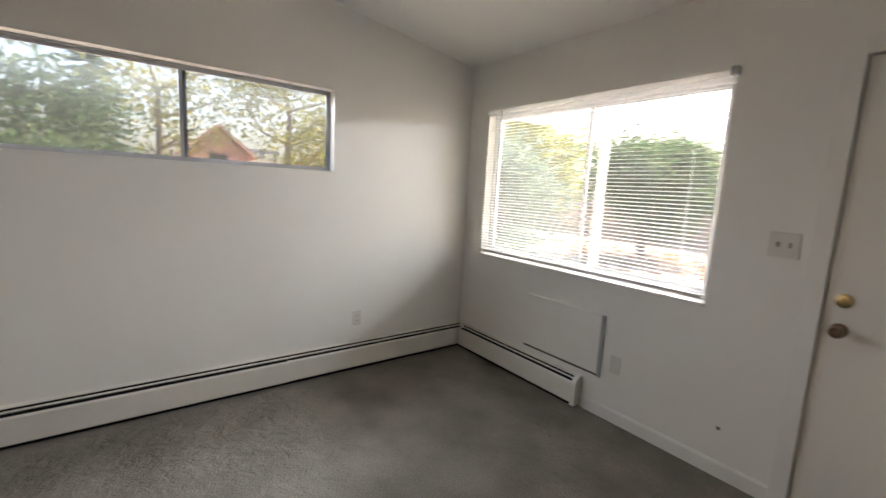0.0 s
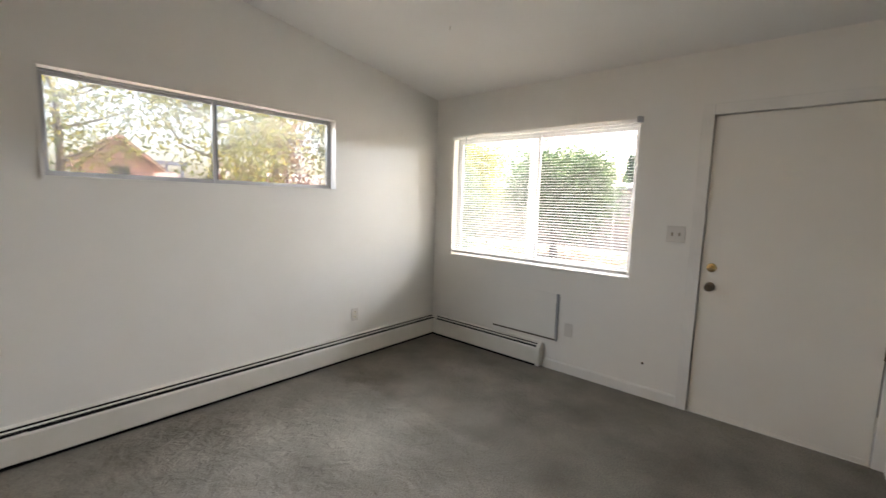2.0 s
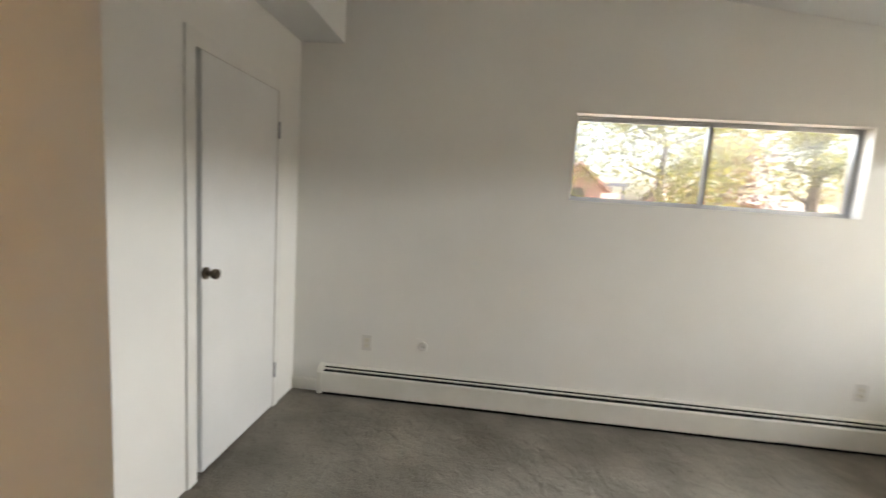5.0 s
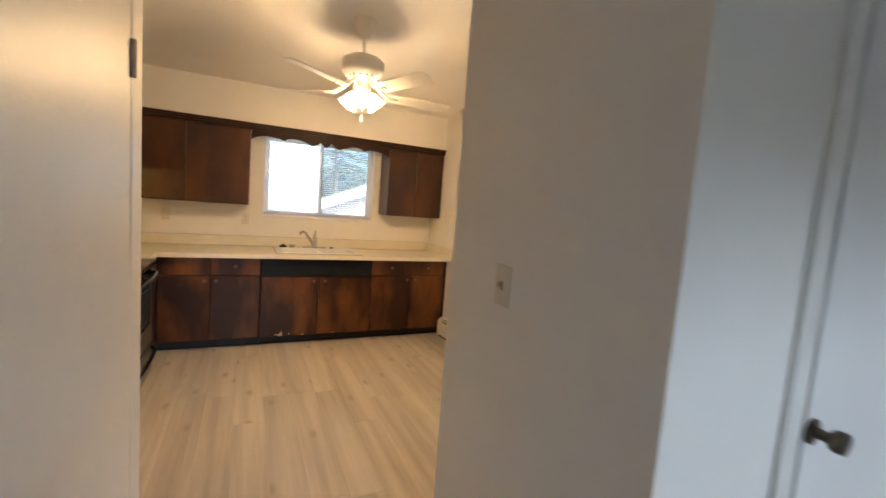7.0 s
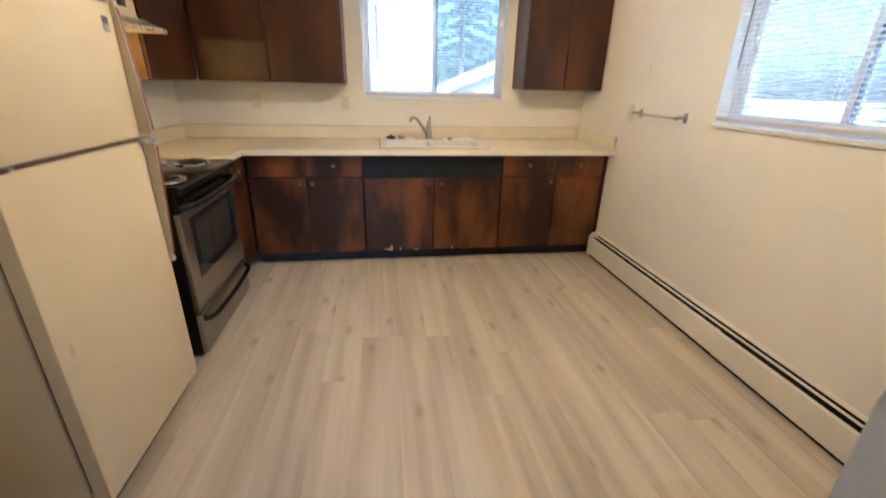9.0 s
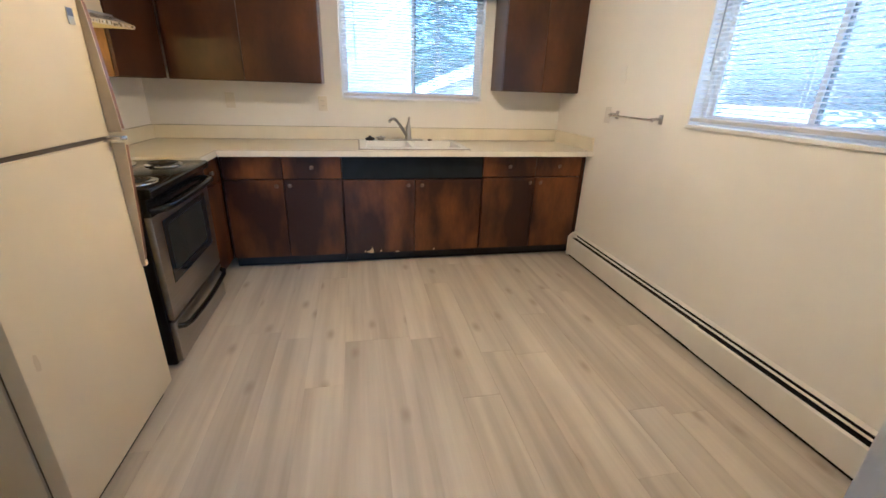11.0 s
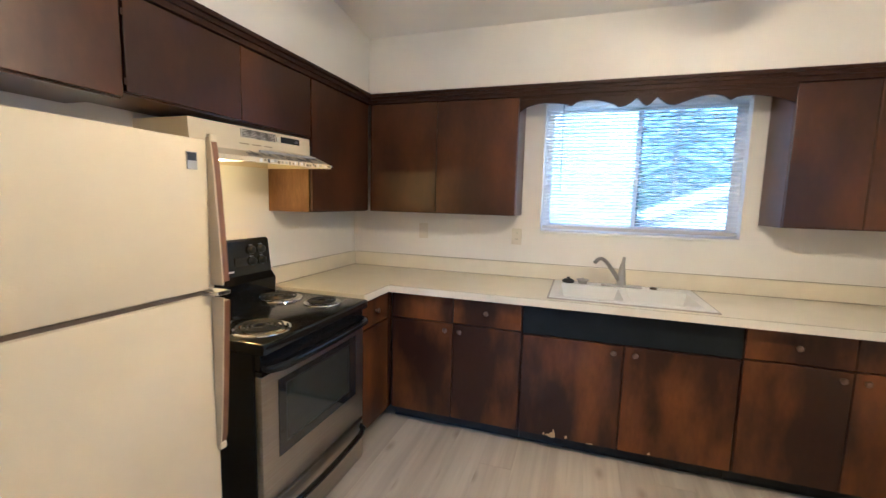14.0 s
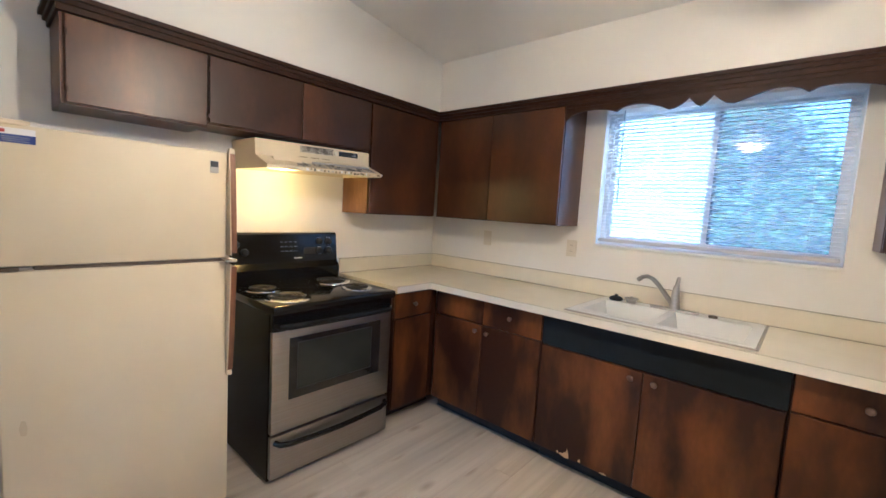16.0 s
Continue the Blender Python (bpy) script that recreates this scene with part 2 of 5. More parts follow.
TOGGLE = mat("aged_toggle", (0.30, 0.26, 0.20), 0.4)
KNOB = mat("dull_knob_metal", (0.22, 0.155, 0.11), 0.42, metal=0.7, second=(0.15, 0.10, 0.07), scale=40)
BRASS = mat("brass", (0.60, 0.46, 0.25), 0.2, metal=1.0, second=(0.48, 0.36, 0.19), scale=30)
OLD_BRASS = mat("tarnished_brass", (0.30, 0.20, 0.10), 0.3, metal=1.0, second=(0.16, 0.11, 0.06), scale=40)
BRONZE = mat("aged_bronze", (0.20, 0.155, 0.11), 0.3, metal=1.0, second=(0.10, 0.08, 0.06), scale=40)
ALU = mat("window_aluminium", (0.46, 0.46, 0.47), 0.42, metal=0.7, second=(0.40, 0.40, 0.41), scale=12)
VINYL = mat("white_window_vinyl", (0.78, 0.78, 0.78), 0.4)
SLAT = mat("blind_slat", (0.84, 0.83, 0.81), 0.45)
_t = SLAT.node_tree
_thin, _mix = _t.nodes.new("ShaderNodeBsdfTranslucent"), _t.nodes.new("ShaderNodeMixShader")
_thin.inputs[0].default_value, _mix.inputs[0].default_value = (0.90, 0.90, 0.89, 1), 0.72
_t.links.new(_t.nodes["Principled BSDF"].outputs[0], _mix.inputs[1])
_t.links.new(_thin.outputs[0], _mix.inputs[2])
_t.links.new(_mix.outputs[0], _t.nodes["Material Output"].inputs[0])
RAIL = mat("blind_rail", (0.60, 0.57, 0.54), 0.4)
WAND_GAP = mat("wand_and_gap_grey", (0.34, 0.37, 0.40), 0.3)
# tints dim the bright outdoors, mixed-in haze paints a pale veil over it
PANE = glass("window_glass", (0.47, 0.48, 0.48), haziness=0.016)
PANE_E = glass("east_window_glass", (0.66, 0.67, 0.68), haziness=0.008)
PANE_HAZY = glass("hazy_window_glass", (0.72, 0.75, 0.75), haziness=0.022)
PANE_K = glass("kitchen_window_glass", (0.42, 0.47, 0.49), haziness=0.09)
PANE_K_HAZY = glass("hazy_kitchen_glass", (0.60, 0.66, 0.68), haziness=0.30)
BLADE = mat("fan_blade", (0.74, 0.72, 0.66), 0.35, second=(0.70, 0.68, 0.62), scale=5)
FANBODY = mat("fan_enamel", (0.76, 0.74, 0.69), 0.3)
SHADE = glow("lit_glass_shade", (1.0, 0.80, 0.52), 0.3)
_t = SHADE.node_tree
_clear, _mix = _t.nodes.new("ShaderNodeBsdfTransparent"), _t.nodes.new("ShaderNodeMixShader")
_mix.inputs[0].default_value = 0.74
_t.links.new(_clear.outputs[0], _mix.inputs[1])
_t.links.new(_t.nodes["Principled BSDF"].outputs[0], _mix.inputs[2])
_t.links.new(_mix.outputs[0], _t.nodes["Material Output"].inputs[0])
LENS_GLOW = glow("lit_hood_lens", (1.0, 0.62, 0.20), 0.16)
STICK_BLUE = mat("blue_sticker", (0.02, 0.04, 0.22), 0.4)
STICK_WHITE = mat("white_sticker", (0.75, 0.74, 0.76), 0.4)
STICK_RED = mat("red_sticker", (0.35, 0.03, 0.03), 0.4)
BADGE = mat("dark_badge", (0.03, 0.035, 0.05), 0.3)
GREY_P = mat("mid_grey", (0.36, 0.36, 0.37), 0.5)
DIRT = mat("grease_stain", (0.16, 0.12, 0.07), 0.6, second=(0.3, 0.24, 0.15), scale=40)
PEEL = mat("worn_hood_metal", (0.50, 0.46, 0.40), 0.4, metal=0.2, second=(0.10, 0.085, 0.075), scale=22, spread=(0.45, 0.58))
RUBBER = mat("black_rubber", (0.01, 0.01, 0.012), 0.55)
GROUND = mat("leafy_ground", (0.46, 0.42, 0.36), 0.95, second=(0.40, 0.31, 0.2), scale=0.5, detail=9, grain=0.5, grain_scale=8, bump=0.5, bump_scale=9)
CONCRETE = mat("pale_concrete", (0.50, 0.48, 0.45), 0.85, second=(0.36, 0.34, 0.31), scale=1.5, grain=0.2)
LITTER = leaf_mat("fallen_leaves", (0.26, 0.13, 0.07), (0.30, 0.22, 0.12))
BARK = mat("bark", (0.13, 0.10, 0.075), 0.9, second=(0.2, 0.16, 0.12), scale=6, stretch=(1, 1, 0.2), bump=0.6, bump_scale=14)
LEAF_Y = leaf_mat("yellow_leaves", (0.32, 0.28, 0.05), (0.16, 0.20, 0.07))
LEAF_G = leaf_mat("green_leaves", (0.06, 0.11, 0.05), (0.12, 0.17, 0.08))
LEAF_R = leaf_mat("russet_leaves", (0.26, 0.09, 0.055), (0.28, 0.16, 0.09))
LEAF_P = leaf_mat("pale_leaves", (0.17, 0.21, 0.16), (0.12, 0.17, 0.12))
NEEDLE = leaf_mat("conifer_needles", (0.045, 0.095, 0.06), (0.07, 0.125, 0.08))
HOUSE = mat("grey_siding", (0.42, 0.37, 0.37), 0.8, second=(0.36, 0.32, 0.32), scale=2)
HOUSE_R = mat("red_brown_siding", (0.40, 0.23, 0.19), 0.8, second=(0.33, 0.19, 0.15), scale=2)
ROOF_W = mat("pale_metal_roof", (0.62, 0.62, 0.60), 0.6)
ROOF_D = mat("shingle_roof", (0.27, 0.25, 0.25), 0.9, second=(0.2, 0.19, 0.185), scale=5, grain=0.4)
WINDOW_D = mat("dark_house_window", (0.03, 0.035, 0.04), 0.1)
FRAME_B = mat("blue_grey_paint", (0.16, 0.20, 0.28), 0.6, second=(0.12, 0.15, 0.22), scale=5)
FENCE = mat("weathered_board", (0.36, 0.30, 0.28), 0.85, second=(0.28, 0.235, 0.22), scale=4, stretch=(4, 4, 0.4), random_var=0.1)

# ---------------------------------------------------------------- mesh helpers


def box(bm, a, b, bevel=0.0, segs=2):
    lo, hi = [min(p, q) for p, q in zip(a, b)], [max(p, q) for p, q in zip(a, b)]
    made = bmesh.ops.create_cube(bm, size=1)["verts"]
    for v in made:
        v.co = Vector([(l + h) / 2 + c * (h - l) for l, h, c in zip(lo, hi, v.co)])
    if bevel:
        edges = list({e for v in made for e in v.link_edges})
        bmesh.ops.bevel(bm, geom=edges, offset=bevel, segments=segs, affect="EDGES", profile=0.5)
    return bm


def boxes(*rows, bevel=0.0):
    bm = bmesh.new()
    for a, b in rows:
        box(bm, a, b, bevel)
    return bm


def rod(bm, p, q, r, r2=None, segs=16):
    """A cylinder or cone from p to q."""
    p, q = Vector(p), Vector(q)
    made = bmesh.ops.create_cone(bm, cap_ends=True, segments=segs, radius1=r, radius2=r if r2 is None else r2, depth=(q - p).length)["verts"]
    m = Matrix.Translation((p + q) / 2) @ (q - p).to_track_quat("Z", "Y").to_matrix().to_4x4()
    bmesh.ops.transform(bm, matrix=m, verts=made)
    return bm


def tube(bm, pts, r, segs=10):
    """A round tube along points; r may be a list."""
    pts = [Vector(p) for p in pts]
    rs = r if isinstance(r, (list, tuple)) else [r] * len(pts)
    rings, ref = [], None
    for i, p in enumerate(pts):
        d = (pts[min(i + 1, len(pts) - 1)] - pts[max(i - 1, 0)]).normalized()
        if ref is None:
            ref = d.orthogonal()
        side = (ref - d * ref.dot(d)).normalized()
        ref, up = side, d.cross(side)
        rings.append([bm.verts.new(p + rs[i] * (side * math.cos(a) + up * math.sin(a))) for a in (2 * math.pi * k / segs for k in range(segs))])
    for a, b in zip(rings, rings[1:]):
        for k in range(segs):
            bm.faces.new((a[k], a[(k + 1) % segs], b[(k + 1) % segs], b[k]))
    bm.faces.new(rings[0][::-1])
    bm.faces.new(rings[-1])
    return bm


def lathe(bm, place, axis, profile, segs=24):
    """Turn (radius, height) pairs about an axis."""
    m = Matrix.Translation(place) @ Vector(axis).to_track_quat("Z", "Y").to_matrix().to_4x4()
    rings = []
    for r, h in profile:
        rings.append([bm.verts.new(m @ Vector((max(r, 1e-4) * math.cos(2 * math.pi * k / segs), max(r, 1e-4) * math.sin(2 * math.pi * k / segs), h))) for k in range(segs)])
    for a, b in zip(rings, rings[1:]):
        for k in range(segs):
            bm.faces.new((a[k], a[(k + 1) % segs], b[(k + 1) % segs], b[k]))
    bm.faces.new(rings[0][::-1])
    bm.faces.new(rings[-1])
    return bm


def prism(bm, outline, axis, lo, hi):
    """Extrude a 2D outline along x, y or z; the outline's two numbers are the other axes in order."""
    def at(u, v, w):
        return {"x": (w, u, v), "y": (u, w, v), "z": (u, v, w)}[axis]
    a = [bm.verts.new(at(u, v, lo)) for u, v in outline]
    b = [bm.verts.new(at(u, v, hi)) for u, v in outline]
    bm.faces.new(a)
    bm.faces.new(b[::-1])
    k = len(a)
    for i in range(k):
        bm.faces.new((a[i], b[i], b[(i + 1) % k], a[(i + 1) % k]))
    bmesh.ops.recalc_face_normals(bm, faces=bm.faces)
    return bm


def thing(name, place, label="", category="", group="", kind=""):
    ob = new(name)
    ob.empty_display_size = 0.05
    ob.location = place
    return tagged(ob, label, category, group, kind)


def part(name, bm, material, parent, label="", smooth=False):
    """One bmesh, given in world places, as a mesh under a thing or a part."""
    root = parent
    while root.parent:
        root = root.parent
    bmesh.ops.translate(bm, verts=bm.verts, vec=-root.location)
    me = bpy.data.meshes.new(name)
    bm.to_mesh(me)
    bm.free()
    if smooth:
        me.shade_smooth()
        me.set_sharp_from_angle(angle=radians(40))
    me.materials.append(material)
    ob = new(name, me)
    ob.parent = parent
    return tagged(ob, label)


def solid(name, bm, material, label="", category="", kind="structure", smooth=False):
    """One top-level mesh."""
    me = bpy.data.meshes.new(name)
    bm.to_mesh(me)
    bm.free()
    if smooth:
        me.shade_smooth()
        me.set_sharp_from_angle(angle=radians(40))
    me.materials.append(material)
    return tagged(new(name, me), label, category, kind=kind)


def slab(lo, hi, holes=(), across="x"):
    """A block from lo to hi with square holes through it along one axis; holes are (u0, u1, v0, v1) in the other two axes."""
    ax = "xyz".index(across)
    u, v = [i for i in range(3) if i != ax]
    us = sorted({lo[u], hi[u], *[h[i] for h in holes for i in (0, 1)]})
    vs = sorted({lo[v], hi[v], *[h[i] for h in holes for i in (2, 3)]})
    bm, verts, faces = bmesh.new(), {}, {}

    def vert(i, j, k):
        if (i, j, k) not in verts:
            p = [0, 0, 0]
            p[u], p[v], p[ax] = us[i], vs[j], (lo[ax], hi[ax])[k]
            verts[i, j, k] = bm.verts.new(p)
        return i, j, k
    for i in range(len(us) - 1):
        for j in range(len(vs) - 1):
            cu, cv = (us[i] + us[i + 1]) / 2, (vs[j] + vs[j + 1]) / 2
            if any(h[0] < cu < h[1] and h[2] < cv < h[3] for h in holes):
                continue
            c = [vert(i + a, j + b, k) for k in (0, 1) for b in (0, 1) for a in (0, 1)]
            for q in ((0, 1, 3, 2), (4, 5, 7, 6), (0, 1, 5, 4), (2, 3, 7, 6), (0, 2, 6, 4), (1, 3, 7, 5)):
                f = tuple(c[x] for x in q)
                key = tuple(sorted(f))
                faces[key] = None if key in faces else f
    for f in faces.values():
        if f:
            bm.faces.new([verts[x] for x in f])
    bmesh.ops.recalc_face_normals(bm, faces=bm.faces)
    return bm


# ---------------------------------------------------------------- structure
KW, KN, S = -9.25, -0.04, -3.45          # kitchen west wall, kitchen north wall, south wall
CX, CY = -4.85, -1.488                   # closet front, closet south side
TOP = 3.25


def ceiling_z(x):
    return 2.455 - 0.135 * x if x > -4.65 else 2.505 + 0.135 * (x + 8.935)


solid("wall_north", slab((-5.58, 0, -0.1), (0.16, 0.16, TOP), [(-3.005, -1.24, 1.497, 2.056)], "y"), WALL, "off-white painted wall with a high strip window")
solid("wall_east", slab((0, -3.61, -0.1), (0.16, 0, TOP), [(-2.004, -0.236, 0.892, 2.055), (-3.385, -2.462, 0.0, 2.04)], "x"), WALL, "off-white painted wall with window and front door")
solid("wall_south", slab((-9.41, -3.61, -0.1), (0, S, TOP), (), "y"), WALL, "plain off-white painted wall")
solid("wall_west", slab((-9.41, S, -0.1), (KW, KN, TOP), [(-1.985, -0.80, 1.243, 2.10)], "x"), WALL_K, "cream painted kitchen wall with a window over the sink")
solid("wall_north_kitchen", slab((-9.41, KN, -0.1), (-5.58, 0.16, TOP), [(-7.635, -6.42, 1.195, 2.06)], "y"), WALL_K, "cream painted kitchen wall with a window")
solid("wall_closet_front", slab((CX - 0.11, CY, -0.02), (CX, 0, TOP), [(-1.042, -0.298, -0.02, 2.04)], "x"), WALL, "off-white painted closet wall with a door")
solid("wall_closet_side", slab((-5.685, CY, -0.02), (CX - 0.11, CY + 0.11, TOP), (), "y"), WALL, "cream painted wall end with a light switch")
solid("wall_closet_back", slab((-5.685, CY + 0.11, -0.02), (-5.58, KN, TOP), (), "x"), WALL_K, "cream painted kitchen wall")
solid("wall_divider", slab((-5.965, S, -0.02), (-5.71, -2.43, TOP), (), "x"), WALL_K, "cream painted wall beside the kitchen opening")
for _name, _x0, _x1 in (("ceiling_living", -4.65, 0.0), ("ceiling_kitchen", KW, -4.65)):
    _e = 1e-4
    solid(_name, prism(bmesh.new(), [(_x0, ceiling_z(_x0 + _e)), (_x1, ceiling_z(_x1 - _e)), (_x1, ceiling_z(_x1 - _e) + 0.12), (_x0, ceiling_z(_x0 + _e) + 0.12)], "y", S, 0.0),
          CEIL, "sloping white painted ceiling")
solid("ceiling_beam", boxes(((-4.85, S, 2.425), (-4.55, 0.0, 3.12)), bevel=0.006), CEIL, "white boxed ceiling beam at the ridge")
solid("roof", prism(bmesh.new(), [(-9.6, 2.67), (-4.65, 3.34), (0.3, 2.62), (0.3, 2.72), (-4.65, 3.46), (-9.6, 2.77)], "y", -3.9, 0.24), ROOF_D, "low grey shingle roof")
# boxed-in soffit over the wall cabinets
solid("kitchen_soffit", prism(bmesh.new(), [(KW, S), (-6.76, S), (-6.76, -3.15), (-8.93, -3.15), (-8.93, KN), (KW, KN)], "z", 2.139, 2.9), WALL_K, "cream painted boxed soffit above the cabinets")

floor_carpet = solid("floor_carpet", boxes(((CX, S, -0.12), (0, 0, 0.0)), ((-5.58, CY + 0.11, -0.12), (CX, 0, -0.004))), CARPET, "worn taupe low-pile carpet")
floor_kitchen = solid("floor_kitchen", boxes(((KW, S, -0.12), (CX, CY, -0.0045)), ((KW, CY, -0.12), (-5.685, KN, -0.0045))), JOINT, "light grey-brown vinyl plank floor")
solid("threshold_strip", prism(bmesh.new(), [(CX - 0.02, -0.004), (CX + 0.02, 0.0), (CX + 0.012, 0.006), (CX - 0.012, 0.006)], "y", -2.36, CY - 0.004), BRUSHED, "metal floor transition strip")


def baseboard(name, a, b, h=0.085, t=0.012, material=TRIM, label="white painted baseboard"):
    """Along a wall from a to b (x, y), the room to the left of the way."""
    d = (Vector((*b, 0)) - Vector((*a, 0))).normalized()
    side = Vector((-d.y, d.x, 0)) * t
    bm = bmesh.new()
    rows = []
    for p in (a, b):
        p = Vector((*p, 0))
        rows.append([bm.verts.new(p + side * s + Vector((0, 0, z))) for s, z in ((0, 0.001), (1, 0.001), (1, h - 0.012), (0.45, h), (0, h))])
    for k in range(5):
        bm.faces.new((rows[0][k], rows[0][(k + 1) % 5], rows[1][(k + 1) % 5], rows[1][k]))
    bm.faces.new(rows[0])
    bm.faces.new(rows[1][::-1])
    bmesh.ops.recalc_face_normals(bm, faces=bm.faces)
    return solid(name, bm, material, label)


baseboard("baseboard_east", (0, -2.39), (0, -1.345))
baseboard("baseboard_north", (-4.66, 0), (-4.85, 0))
baseboard("baseboard_south", (-4.8, S), (0, S))
baseboard("baseboard_cove", (-5.685, CY), (-4.95, CY), 0.10, 0.006, BASE_BLK, "black vinyl cove base")
baseboard("baseboard_cove_end", (-5.71, -2.43), (-5.965, -2.43), 0.10, 0.005, BASE_BLK, "black vinyl cove base")
baseboard("baseboard_divider", (-5.965, -2.43), (-5.965, S), 0.10, 0.006, BASE_BLK, "black vinyl cove base")
baseboard("baseboard_kitchen_south", (-6.45, S), (-5.975, S), 0.10, 0.006, BASE_BLK, "black vinyl cove base")


def casing(name, bm, label):
    return solid(name, bm, TRIM, label)


# ---------------------------------------------------------------- windows


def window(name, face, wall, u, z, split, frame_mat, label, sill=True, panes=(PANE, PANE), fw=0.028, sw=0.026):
    """A two-pane sliding window in the hole u x z of a wall. face: 'y+' etc is the outward way; wall: inner plane."""
    ax = 0 if face[0] == "x" else 1
    sgn = 1 if face[1] == "+" else -1

    def P(w, uu, zz):
        return (wall + sgn * w, uu, zz) if ax == 0 else (uu, wall + sgn * w, zz)
    root = thing(name, P(0.0, (u[0] + u[1]) / 2, z[0]), label, kind="structure")
    a, b = 0.075, 0.125
    bm = boxes((P(a, u[0], z[0]), P(b, u[0] + fw, z[1])), (P(a, u[1] - fw, z[0]), P(b, u[1], z[1])),
               (P(a, u[0] + fw, z[0]), P(b, u[1] - fw, z[0] + fw)), (P(a, u[0] + fw, z[1] - fw), P(b, u[1] - fw, z[1])))
    part("window_frame", bm, frame_mat, root)
    for k, (p, q, w) in enumerate(((u[0] + fw, split + 0.02, 0.098), (split - 0.02, u[1] - fw, 0.08))):
        z0, z1 = z[0] + fw, z[1] - fw
        sash = part("sash", boxes((P(w, p, z0), P(w + 0.016, p + sw, z1)), (P(w, q - sw, z0), P(w + 0.016, q, z1)),
                                  (P(w, p + sw, z0), P(w + 0.016, q - sw, z0 + sw)), (P(w, p + sw, z1 - sw), P(w + 0.016, q - sw, z1))), frame_mat, root)
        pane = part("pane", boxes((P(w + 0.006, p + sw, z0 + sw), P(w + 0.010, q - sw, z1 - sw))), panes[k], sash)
        # casts no shadow, so daylight comes in undimmed by the tint
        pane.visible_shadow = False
    if sill:
        part("window_sill", boxes((P(-0.018, u[0] - 0.004, z[0] - 0.018), P(0.0745, u[1] + 0.004, z[0] + 0.002)), bevel=0.003), TRIM, root)
    else:
        part("window_trim", boxes((P(-0.006, u[0] - 0.012, z[0] - 0.012), P(0.07, u[1] + 0.012, z[0] + 0.003)), (P(-0.006, u[0] - 0.012, z[1] - 0.003), P(0.07, u[1] + 0.012, z[1] + 0.012)),
                                  (P(-0.006, u[0] - 0.012, z[0] + 0.004), P(0.07, u[0] + 0.003, z[1] - 0.004)), (P(-0.006, u[1] - 0.003, z[0] + 0.004), P(0.07, u[1] + 0.012, z[1] - 0.004))), TRIM, root)
    return root


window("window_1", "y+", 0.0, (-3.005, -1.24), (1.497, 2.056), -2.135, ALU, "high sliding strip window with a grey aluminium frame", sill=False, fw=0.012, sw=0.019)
window("window_2", "x+", 0.0, (-2.004, -0.236), (0.892, 2.055), -1.145, VINYL, "white sliding window with a deep sill", panes=(PANE_E, PANE_HAZY))
window("window_3", "x-", KW, (-1.985, -0.80), (1.243, 2.10), -1.385, VINYL, "white sliding window over the sink", panes=(PANE_K_HAZY, PANE_K))
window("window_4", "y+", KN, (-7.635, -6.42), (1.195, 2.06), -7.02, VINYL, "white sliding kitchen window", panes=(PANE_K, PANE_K))


